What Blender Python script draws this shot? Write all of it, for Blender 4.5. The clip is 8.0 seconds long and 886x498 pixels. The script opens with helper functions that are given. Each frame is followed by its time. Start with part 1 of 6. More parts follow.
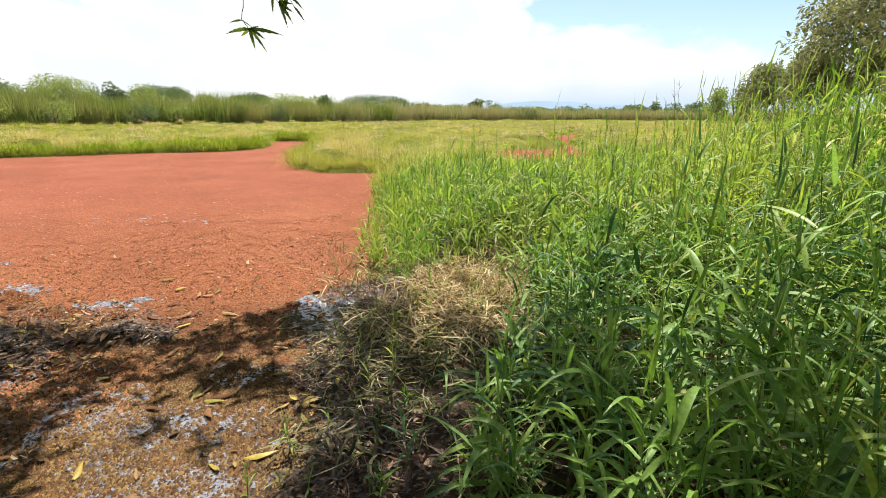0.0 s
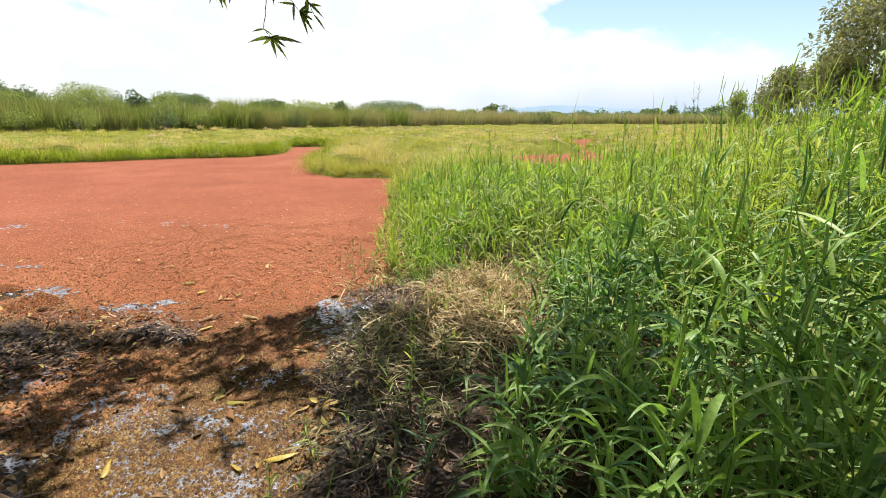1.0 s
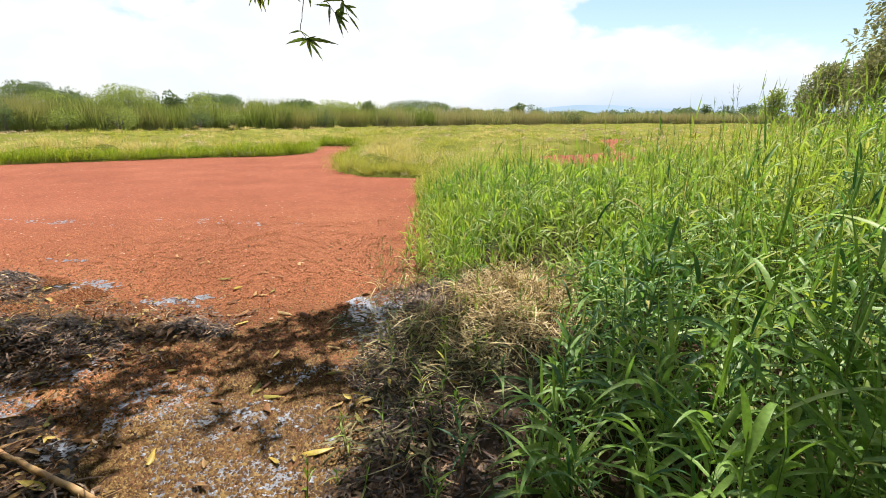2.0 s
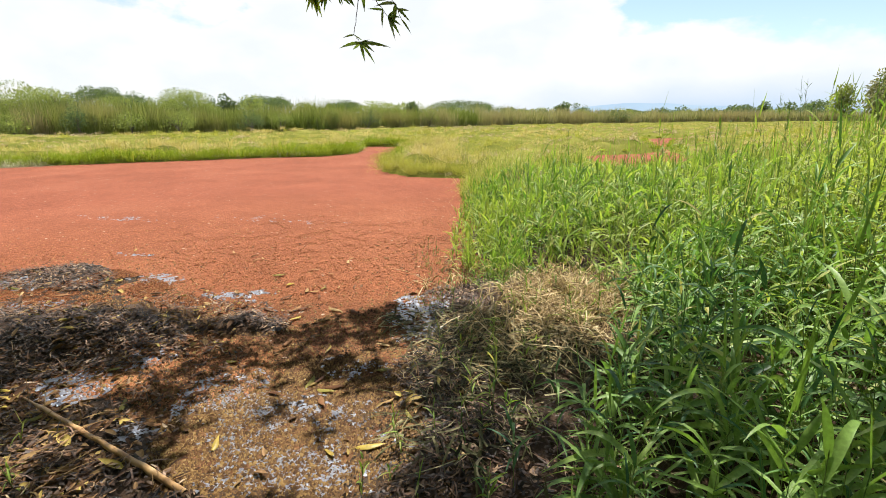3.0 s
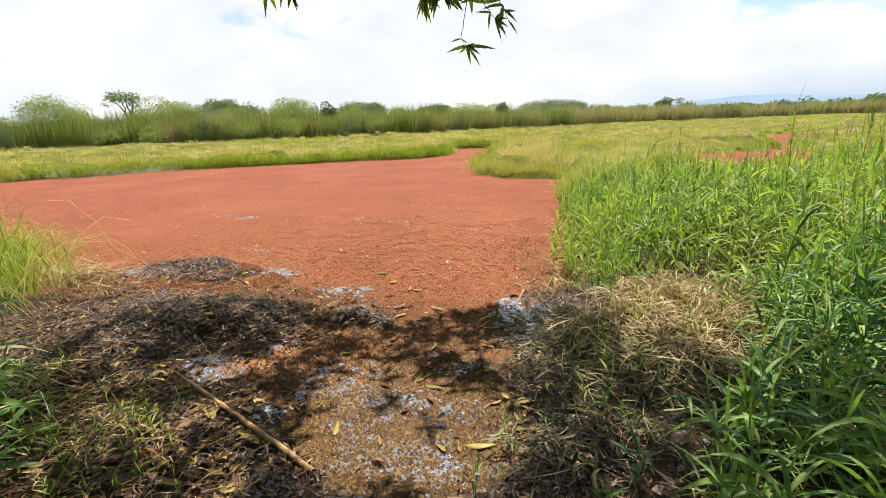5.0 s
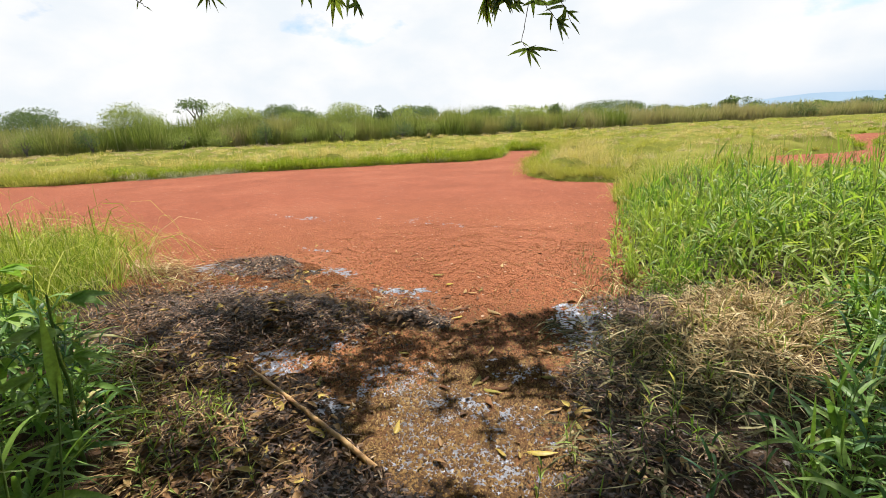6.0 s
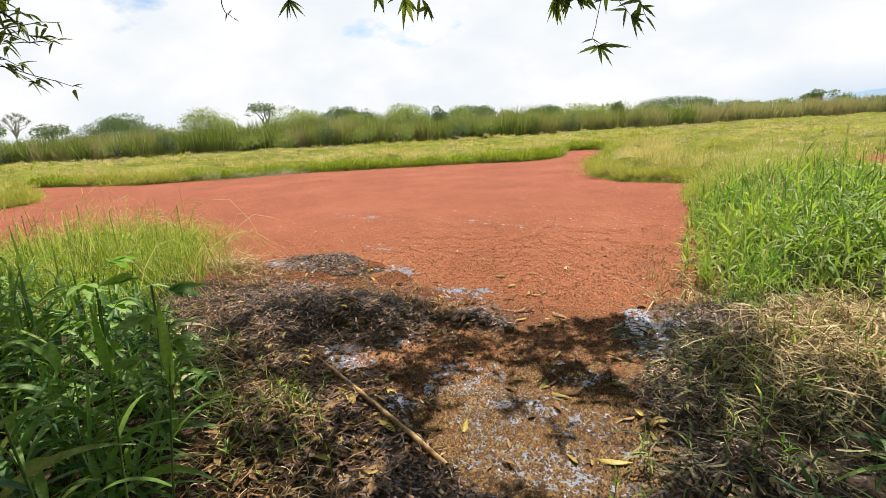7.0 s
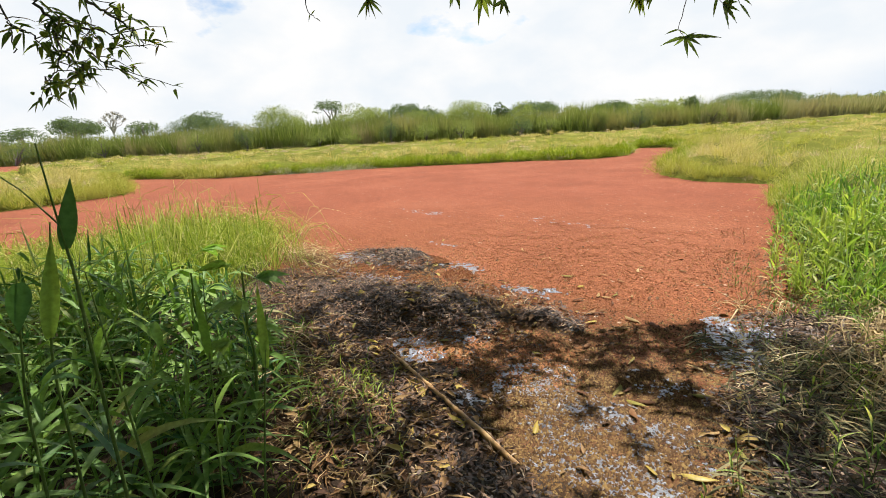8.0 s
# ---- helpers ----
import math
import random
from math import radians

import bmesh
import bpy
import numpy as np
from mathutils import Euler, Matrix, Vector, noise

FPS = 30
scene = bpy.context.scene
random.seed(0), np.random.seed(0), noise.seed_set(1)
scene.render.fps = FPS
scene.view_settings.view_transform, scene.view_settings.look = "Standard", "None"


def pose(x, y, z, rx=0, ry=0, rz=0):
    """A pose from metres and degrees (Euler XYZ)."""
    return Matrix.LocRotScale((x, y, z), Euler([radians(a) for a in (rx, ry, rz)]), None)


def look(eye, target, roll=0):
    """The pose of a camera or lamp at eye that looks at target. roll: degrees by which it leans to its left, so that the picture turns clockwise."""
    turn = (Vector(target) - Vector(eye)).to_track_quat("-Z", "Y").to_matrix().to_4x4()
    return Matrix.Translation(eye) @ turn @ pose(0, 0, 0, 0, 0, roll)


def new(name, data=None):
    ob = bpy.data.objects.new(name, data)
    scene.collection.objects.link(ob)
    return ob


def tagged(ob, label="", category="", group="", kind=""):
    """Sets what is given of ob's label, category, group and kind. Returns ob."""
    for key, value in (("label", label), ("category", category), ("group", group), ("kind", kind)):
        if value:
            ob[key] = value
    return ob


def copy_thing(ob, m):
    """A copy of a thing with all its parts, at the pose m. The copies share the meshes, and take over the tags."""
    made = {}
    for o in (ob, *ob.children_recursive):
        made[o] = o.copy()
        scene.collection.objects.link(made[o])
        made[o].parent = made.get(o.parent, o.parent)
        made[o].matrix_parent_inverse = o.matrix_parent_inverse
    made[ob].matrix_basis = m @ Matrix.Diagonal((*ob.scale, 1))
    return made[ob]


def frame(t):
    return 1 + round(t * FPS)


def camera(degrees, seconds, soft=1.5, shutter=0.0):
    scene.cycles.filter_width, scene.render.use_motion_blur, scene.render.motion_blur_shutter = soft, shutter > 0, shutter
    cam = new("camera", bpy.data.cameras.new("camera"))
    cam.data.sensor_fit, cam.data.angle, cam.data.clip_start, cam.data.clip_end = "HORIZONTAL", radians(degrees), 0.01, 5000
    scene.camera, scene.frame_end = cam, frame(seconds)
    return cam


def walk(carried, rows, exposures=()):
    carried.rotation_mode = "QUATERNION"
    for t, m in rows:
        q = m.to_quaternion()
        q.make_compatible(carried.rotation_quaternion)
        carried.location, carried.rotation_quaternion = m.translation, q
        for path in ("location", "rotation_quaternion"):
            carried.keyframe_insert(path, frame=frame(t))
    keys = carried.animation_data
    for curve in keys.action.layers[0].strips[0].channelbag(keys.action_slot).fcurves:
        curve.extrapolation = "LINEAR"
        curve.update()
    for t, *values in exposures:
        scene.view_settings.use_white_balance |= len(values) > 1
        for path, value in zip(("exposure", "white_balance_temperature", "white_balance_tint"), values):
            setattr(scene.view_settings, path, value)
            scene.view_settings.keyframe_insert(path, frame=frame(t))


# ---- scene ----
cam = camera(87.2, 8.0, soft=0.5)
PATH = [
    (0, (0.008, 0.001, 1.567), (-0.186, 1.914, 1.017), 0.4),
    (0.5, (0.005, -0.007, 1.571), (-0.214, 1.907, 1.033), 0.3),
    (1, (-0.016, -0.015, 1.573), (-0.272, 1.896, 1.042), 0.1),
    (1.5, (-0.044, -0.019, 1.573), (-0.341, 1.886, 1.042), 0.1),
    (3, (-0.132, -0.053, 1.584), (-0.66, 1.801, 1.052), -0.4),
    (3.5, (-0.166, -0.061, 1.582), (-0.782, 1.766, 1.053), -0.8),
    (4, (-0.193, -0.075, 1.587), (-0.89, 1.725, 1.061), -1.2),
    (4.5, (-0.229, -0.093, 1.587), (-1.01, 1.672, 1.063), -1.6),
    (6, (-0.326, -0.157, 1.603), (-1.381, 1.467, 1.101), -2.5),
    (6.5, (-0.357, -0.194, 1.61), (-1.498, 1.374, 1.117), -2.7),
    (7, (-0.397, -0.224, 1.614), (-1.639, 1.265, 1.123), -3.1),
    (7.5, (-0.443, -0.25, 1.611), (-1.778, 1.156, 1.122), -3.3),
    (8, (-0.48, -0.284, 1.615), (-1.899, 1.037, 1.124), -3.1),
]
walk(cam, [(t, look(eye, target, roll)) for t, eye, target, roll in PATH], exposures=[(0, 0.72), (8, 0.58)])

# ---- light ----
SUN_EL, SUN_AZ = 64.0, -10.0          # degrees; azimuth from +y towards +x
sun_dir = Vector((math.cos(radians(SUN_EL)) * math.sin(radians(SUN_AZ)),
                  math.cos(radians(SUN_EL)) * math.cos(radians(SUN_AZ)), math.sin(radians(SUN_EL))))
sun = new("sun", bpy.data.lights.new("sun", "SUN"))
sun.data.energy, sun.data.angle, sun.data.color = 5.0, radians(0.55), (1.0, 0.95, 0.86)
sun.rotation_euler = sun_dir.to_track_quat("Z", "Y").to_euler()
SHIFT = np.array([sun_dir.x / sun_dir.z, sun_dir.y / sun_dir.z])

world = bpy.data.worlds.new("sky")
scene.world = world
world.use_nodes = True
wn, wl = world.node_tree.nodes, world.node_tree.links
wn.clear()
w_out = wn.new("ShaderNodeOutputWorld")
w_sky = wn.new("ShaderNodeTexSky")
w_sky.sky_type, w_sky.sun_disc = "NISHITA", False
w_sky.sun_elevation, w_sky.sun_rotation = radians(SUN_EL), radians(SUN_AZ)
w_sky.air_density, w_sky.dust_density = 1.0, 0.6
w_bg = wn.new("ShaderNodeBackground")
w_bg.inputs["Strength"].default_value = 0.105
wl.new(w_sky.outputs[0], w_bg.inputs["Color"])
w_cloud = wn.new("ShaderNodeBackground")
w_cloud.inputs["Strength"].default_value = 0.67
w_tc = wn.new("ShaderNodeTexCoord")
w_map = wn.new("ShaderNodeMapping")
w_map.inputs["Scale"].default_value = (1.9, 1.9, 3.6)
w_map.inputs["Location"].default_value = (0.35, 0.2, 0.1)
wl.new(w_tc.outputs["Generated"], w_map.inputs["Vector"])
w_noise = wn.new("ShaderNodeTexNoise")
w_noise.inputs["Scale"].default_value, w_noise.inputs["Detail"].default_value = 3.0, 9.0
w_noise.inputs["Roughness"].default_value = 0.55
wl.new(w_map.outputs[0], w_noise.inputs["Vector"])
# cloud cover is thicker towards the west (-x), thinner to the east
w_sep = wn.new("ShaderNodeSeparateXYZ")
wl.new(w_tc.outputs["Generated"], w_sep.inputs[0])
w_side = wn.new("ShaderNodeMapRange")
w_side.inputs["From Min"].default_value, w_side.inputs["From Max"].default_value = -0.1, 0.5
w_side.inputs["To Min"].default_value, w_side.inputs["To Max"].default_value = 0.3, -0.2
wl.new(w_sep.outputs["X"], w_side.inputs["Value"])
w_bias = wn.new("ShaderNodeMath")
w_low = wn.new("ShaderNodeMath")
w_low.operation = "MULTIPLY_ADD"
w_low.inputs[1].default_value, w_low.inputs[2].default_value = -3.0, 0.36
wl.new(w_sep.outputs["Z"], w_low.inputs[0])
w_floor = wn.new("ShaderNodeMath")
w_floor.operation = "MAXIMUM"
w_floor.inputs[1].default_value = -0.22
wl.new(w_low.outputs[0], w_floor.inputs[0])
wl.new(w_floor.outputs[0], w_bias.inputs[1])
wl.new(w_side.outputs[0], w_bias.inputs[0])
w_add = wn.new("ShaderNodeMath")
wl.new(w_noise.outputs["Fac"], w_add.inputs[0])
wl.new(w_bias.outputs[0], w_add.inputs[1])
w_ramp = wn.new("ShaderNodeMapRange")
w_ramp.inputs["From Min"].default_value, w_ramp.inputs["From Max"].default_value = 0.38, 0.49
wl.new(w_add.outputs[0], w_ramp.inputs["Value"])
w_noise2 = wn.new("ShaderNodeTexNoise")
w_noise2.inputs["Scale"].default_value, w_noise2.inputs["Detail"].default_value = 3.3, 6.0
wl.new(w_map.outputs[0], w_noise2.inputs["Vector"])
w_tone = wn.new("ShaderNodeValToRGB")
w_tone.color_ramp.elements[0].position, w_tone.color_ramp.elements[0].color = 0.36, (0.87, 0.92, 0.97, 1)
w_tone.color_ramp.elements[1].position, w_tone.color_ramp.elements[1].color = 0.6, (1.0, 1.0, 1.0, 1)
wl.new(w_noise2.outputs["Fac"], w_tone.inputs[0])
# blue-grey haze low in the east
w_haze_z = wn.new("ShaderNodeMapRange")
w_haze_z.inputs["From Min"].default_value, w_haze_z.inputs["From Max"].default_value = 0.075, 0.01
wl.new(w_sep.outputs["Z"], w_haze_z.inputs["Value"])
w_haze_x = wn.new("ShaderNodeMapRange")
w_haze_x.inputs["From Min"].default_value, w_haze_x.inputs["From Max"].default_value = -0.3, 0.15
wl.new(w_sep.outputs["X"], w_haze_x.inputs["Value"])
w_haze = wn.new("ShaderNodeMath")
w_haze.operation = "MULTIPLY"
wl.new(w_haze_z.outputs[0], w_haze.inputs[0])
wl.new(w_haze_x.outputs[0], w_haze.inputs[1])
w_grey = wn.new("ShaderNodeMix")
w_grey.data_type = "RGBA"
w_grey.inputs[7].default_value = (0.54, 0.70, 0.90, 1)
wl.new(w_haze.outputs[0], w_grey.inputs[0])
wl.new(w_tone.outputs[0], w_grey.inputs[6])
wl.new(w_grey.outputs[2], w_cloud.inputs["Color"])
w_mix = wn.new("ShaderNodeMixShader")
wl.new(w_ramp.outputs[0], w_mix.inputs[0])
wl.new(w_bg.outputs[0], w_mix.inputs[1])
wl.new(w_cloud.outputs[0], w_mix.inputs[2])
wl.new(w_mix.outputs[0], w_out.inputs[0])


# ---- materials ----
def mat_base(name, rough=0.6, spec=0.4):
    m = bpy.data.materials.new(name)
    m.use_nodes = True
    n, l = m.node_tree.nodes, m.node_tree.links
    b = n["Principled BSDF"]
    b.inputs["Roughness"].default_value = rough
    b.inputs["Specular IOR Level"].default_value = spec
    return m, n, l, b


def ramp_node(n, stops):
    r = n.new("ShaderNodeValToRGB")
    e = r.color_ramp.elements
    while len(e) < len(stops):
        e.new(0.5)
    for el, (p, c) in zip(e, stops):
        el.position, el.color = p, (*c, 1)
    return r


def noise_node(n, l, scale, detail=4.0, rough=0.55, coord="Object"):
    tc = n.new("ShaderNodeTexCoord")
    t = n.new("ShaderNodeTexNoise")
    t.inputs["Scale"].default_value, t.inputs["Detail"].default_value = scale, detail
    t.inputs["Roughness"].default_value = rough
    l.new(tc.outputs[coord], t.inputs["Vector"])
    return t


def mixc(n, l, a, b, fac, mode="MIX"):
    m = n.new("ShaderNodeMix")
    m.data_type, m.blend_type = "RGBA", mode
    for sock, v in ((m.inputs[0], fac), (m.inputs[6], a), (m.inputs[7], b)):
        if isinstance(v, (int, float)):
            sock.default_value = v
        elif isinstance(v, tuple):
            sock.default_value = (*v, 1)
        else:
            l.new(v, sock)
    return m.outputs[2]


def leaf_mat(name, stops, patch=None, patch_scale=0.3, trans=0.35, rough=0.45, spec=0.35, per_object=False):
    """Thin foliage: colour varies leaf by leaf and in broad patches, with light coming through."""
    m, n, l, b = mat_base(name, rough, spec)
    if per_object:
        src = n.new("ShaderNodeObjectInfo").outputs["Random"]
    else:
        src = n.new("ShaderNodeNewGeometry").outputs["Random Per Island"]
    col = ramp_node(n, stops)
    l.new(src, col.inputs[0])
    out = col.outputs[0]
    if patch:
        pn = noise_node(n, l, patch_scale, 5.0)
        pr = ramp_node(n, [(0.45, (0, 0, 0)), (0.62, (1, 1, 1))])
        l.new(pn.outputs["Fac"], pr.inputs[0])
        out = mixc(n, l, out, patch, pr.outputs[0])
    fine = noise_node(n, l, 60.0, 3.0)
    fr = ramp_node(n, [(0.3, (0.72, 0.72, 0.72)), (0.7, (1.12, 1.12, 1.12))])
    l.new(fine.outputs["Fac"], fr.inputs[0])
    out = mixc(n, l, out, fr.outputs[0], 1.0, "MULTIPLY")
    l.new(out, b.inputs["Base Color"])
    tr = n.new("ShaderNodeBsdfTranslucent")
    l.new(mixc(n, l, out, (1.15, 1.22, 0.6), 1.0, "MULTIPLY"), tr.inputs["Color"])
    mx = n.new("ShaderNodeMixShader")
    mx.inputs[0].default_value = trans
    l.new(b.outputs[0], mx.inputs[1])
    l.new(tr.outputs[0], mx.inputs[2])
    l.new(mx.outputs[0], n["Material Output"].inputs[0])
    return m


def rough_mat(name, stops, scale, rough=0.85, spec=0.2, bump=0.5, bump_scale=None, bump_dist=0.02, island=False, detail=6.0):
    m, n, l, b = mat_base(name, rough, spec)
    t = noise_node(n, l, scale, detail, 0.6)
    col = ramp_node(n, stops)
    if island:
        g = n.new("ShaderNodeNewGeometry")
        a = n.new("ShaderNodeMath")
        a.operation = "MULTIPLY_ADD"
        a.inputs[1].default_value, a.inputs[2].default_value = 0.65, -0.1
        l.new(g.outputs["Random Per Island"], a.inputs[0])
        s = n.new("ShaderNodeMath")
        l.new(a.outputs[0], s.inputs[0])
        h = n.new("ShaderNodeMath")
        h.operation = "MULTIPLY"
        h.inputs[1].default_value = 0.5
        l.new(t.outputs["Fac"], h.inputs[0])
        l.new(h.outputs[0], s.inputs[1])
        l.new(s.outputs[0], col.inputs[0])
    else:
        l.new(t.outputs["Fac"], col.inputs[0])
    l.new(col.outputs[0], b.inputs["Base Color"])
    bt = noise_node(n, l, bump_scale or scale * 6, 6.0, 0.65)
    bp = n.new("ShaderNodeBump")
    bp.inputs["Strength"].default_value, bp.inputs["Distance"].default_value = bump, bump_dist
    l.new(bt.outputs["Fac"], bp.inputs["Height"])
    l.new(bp.outputs[0], b.inputs["Normal"])
    return m


# same grass twice: this copy has the shade of the near stands in its greens
M_BLADE = leaf_mat("shaded_grass_blade", [(0.0, (0.03, 0.085, 0.04)), (0.4, (0.13, 0.26, 0.075)), (0.8, (0.32, 0.47, 0.135)), (0.95, (0.42, 0.47, 0.14)), (1.0, (0.56, 0.48, 0.22))],
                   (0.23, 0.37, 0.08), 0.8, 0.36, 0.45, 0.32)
# lighter, yellower copy with sunshine put into the blade colour
M_BLADE_SUNLIT = leaf_mat("sunlit_grass_blade", [(0.0, (0.07, 0.16, 0.03)), (0.35, (0.19, 0.33, 0.05)), (0.75, (0.34, 0.47, 0.09)), (0.93, (0.46, 0.50, 0.14)), (1.0, (0.60, 0.50, 0.26))],
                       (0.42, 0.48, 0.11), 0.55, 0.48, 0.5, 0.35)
M_SEDGE = leaf_mat("marsh_sedge", [(0.0, (0.23, 0.21, 0.06)), (0.4, (0.45, 0.385, 0.13)), (0.8, (0.60, 0.49, 0.22)), (1.0, (0.70, 0.56, 0.34))],
                   (0.58, 0.45, 0.25), 0.16, 0.4, 0.85, 0.08)
M_SEDGE_EDGE = leaf_mat("bank_sedge", [(0.0, (0.09, 0.16, 0.010)), (0.6, (0.30, 0.39, 0.025)), (1.0, (0.54, 0.54, 0.09))], (0.25, 0.32, 0.025), 0.3, 0.32, 0.8, 0.1)
M_SEDGE_MID = leaf_mat("mid_sedge", [(0.0, (0.17, 0.20, 0.028)), (0.5, (0.36, 0.37, 0.07)), (1.0, (0.56, 0.50, 0.17))], (0.43, 0.40, 0.11), 0.3, 0.42, 0.9, 0.05)
M_CLUMP = leaf_mat("clump_sedge", [(0.0, (0.12, 0.20, 0.025)), (0.4, (0.30, 0.38, 0.06)), (0.8, (0.50, 0.52, 0.14)), (1.0, (0.68, 0.62, 0.36))], None, 1, 0.45, 0.8, 0.1)
M_PALECLUMP = leaf_mat("pale_clump_sedge", [(0.0, (0.22, 0.26, 0.06)), (0.5, (0.46, 0.46, 0.13)), (1.0, (0.72, 0.62, 0.34))], None, 1, 0.4, 0.8, 0.1)
M_PINK = leaf_mat("dry_sedge", [(0.0, (0.36, 0.27, 0.14)), (0.6, (0.50, 0.37, 0.24)), (1.0, (0.55, 0.47, 0.30))], None, 1, 0.25, 0.7)
M_PALE = leaf_mat("withered_sedge", [(0.0, (0.32, 0.30, 0.17)), (0.6, (0.52, 0.48, 0.33)), (1.0, (0.68, 0.64, 0.5))], None, 1, 0.25, 0.7, 0.1)
M_REED = leaf_mat("cattail_reed", [(0.0, (0.13, 0.17, 0.05)), (0.5, (0.19, 0.23, 0.07)), (0.93, (0.27, 0.30, 0.11)), (0.98, (0.44, 0.41, 0.25)), (1.0, (0.58, 0.53, 0.38))], (0.34, 0.30, 0.16), 0.12, 0.5, 0.85, 0.05)
M_REED_DRY = leaf_mat("dry_reed", [(0.0, (0.20, 0.22, 0.10)), (0.5, (0.34, 0.32, 0.18)), (1.0, (0.58, 0.50, 0.36))], (0.38, 0.32, 0.21), 0.1, 0.45, 0.85, 0.05)
M_STRAW = leaf_mat("dry_straw", [(0.0, (0.13, 0.085, 0.04)), (0.35, (0.36, 0.25, 0.12)), (0.75, (0.58, 0.44, 0.23)), (1.0, (0.74, 0.62, 0.40))], None, 1, 0.15, 0.8, 0.1)
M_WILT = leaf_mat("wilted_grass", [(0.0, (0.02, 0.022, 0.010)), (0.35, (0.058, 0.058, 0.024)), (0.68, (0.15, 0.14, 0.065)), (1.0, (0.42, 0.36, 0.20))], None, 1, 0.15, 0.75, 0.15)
M_BROWN = leaf_mat("brown_strand", [(0.0, (0.04, 0.02, 0.010)), (0.5, (0.13, 0.066, 0.028)), (0.85, (0.23, 0.13, 0.05)), (1.0, (0.44, 0.30, 0.14))], None, 1, 0.05, 0.7, 0.15)
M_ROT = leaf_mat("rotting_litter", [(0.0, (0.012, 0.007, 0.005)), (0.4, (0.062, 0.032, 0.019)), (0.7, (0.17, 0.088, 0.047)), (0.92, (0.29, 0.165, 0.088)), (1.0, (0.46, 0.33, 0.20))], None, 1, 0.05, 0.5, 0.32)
M_TREELEAF = leaf_mat("far_tree_leaf", [(0.0, (0.11, 0.15, 0.085)), (0.5, (0.145, 0.19, 0.11)), (1.0, (0.19, 0.235, 0.135))], None, 1, 0.45, 0.9, 0.05)
M_BUSHLEAF = leaf_mat("willow_leaf", [(0.0, (0.22, 0.26, 0.095)), (0.5, (0.28, 0.32, 0.12)), (1.0, (0.36, 0.39, 0.165))], None, 1, 0.5, 0.9, 0.05)
M_GREYLEAF = leaf_mat("balsa_leaf", [(0.0, (0.13, 0.145, 0.08)), (0.5, (0.23, 0.235, 0.135)), (0.9, (0.35, 0.33, 0.20)), (1.0, (0.46, 0.40, 0.25))], None, 1, 0.38, 0.6, 0.3)
M_MANGO = leaf_mat("hanging_leaf", [(0.0, (0.06, 0.10, 0.035)), (0.5, (0.11, 0.17, 0.05)), (0.85, (0.21, 0.28, 0.08)), (1.0, (0.40, 0.42, 0.12))], None, 1, 0.36, 0.35, 0.5)
M_FALLEN = [leaf_mat("fallen_leaf_brown", [(0.0, (0.13, 0.055, 0.025)), (1.0, (0.34, 0.17, 0.07))], None, 1, 0.15, 0.6, 0.15, True),
            leaf_mat("fallen_leaf_yellow", [(0.0, (0.32, 0.22, 0.025)), (1.0, (0.48, 0.36, 0.05))], None, 1, 0.15, 0.45, 0.4, True),
            leaf_mat("fallen_leaf_tan", [(0.0, (0.34, 0.20, 0.08)), (1.0, (0.52, 0.36, 0.17))], None, 1, 0.15, 0.65, 0.15, True),
            leaf_mat("fallen_leaf_olive", [(0.0, (0.18, 0.16, 0.04)), (1.0, (0.32, 0.27, 0.06))], None, 1, 0.15, 0.6, 0.15, True)]
M_LITTER = leaf_mat("dead_leaf", [(0.0, (0.07, 0.035, 0.02)), (0.5, (0.20, 0.105, 0.05)), (0.85, (0.38, 0.24, 0.11)), (1.0, (0.52, 0.40, 0.10))], None, 1, 0.1, 0.65, 0.15)
M_BARK = rough_mat("bark", [(0.3, (0.09, 0.075, 0.06)), (0.7, (0.22, 0.19, 0.16))], 8.0, 0.9, 0.2, 0.8, 30.0)
M_PALEBARK = rough_mat("pale_bark", [(0.3, (0.28, 0.26, 0.22)), (0.7, (0.48, 0.45, 0.39))], 3.0, 0.85, 0.2, 0.5, 20.0)
M_STALK = leaf_mat("grass_stalk", [(0.0, (0.10, 0.18, 0.04)), (0.7, (0.20, 0.29, 0.07)), (1.0, (0.34, 0.32, 0.15))], None, 1, 0.25, 0.45)
M_CANE = rough_mat("dry_cane", [(0.3, (0.26, 0.13, 0.05)), (0.5, (0.46, 0.27, 0.11)), (0.75, (0.58, 0.40, 0.20))], 14.0, 0.5, 0.4, 0.3, 90.0, 0.004)
M_FROND = rough_mat("azolla_frond", [(0.0, (0.15, 0.055, 0.027)), (0.35, (0.26, 0.10, 0.046)), (0.65, (0.33, 0.145, 0.062)), (1.0, (0.50, 0.31, 0.16))], 1.1, 0.9, 0.15, 0.3, 250.0, 0.003, True)
M_FROND_OLD = rough_mat("old_azolla_frond", [(0.0, (0.02, 0.009, 0.003)), (0.3, (0.065, 0.029, 0.008)), (0.55, (0.13, 0.067, 0.022)), (0.75, (0.205, 0.125, 0.038)), (0.9, (0.31, 0.22, 0.10)), (1.0, (0.52, 0.46, 0.36))], 2.2, 0.6, 0.12, 0.3, 250.0, 0.003, True)


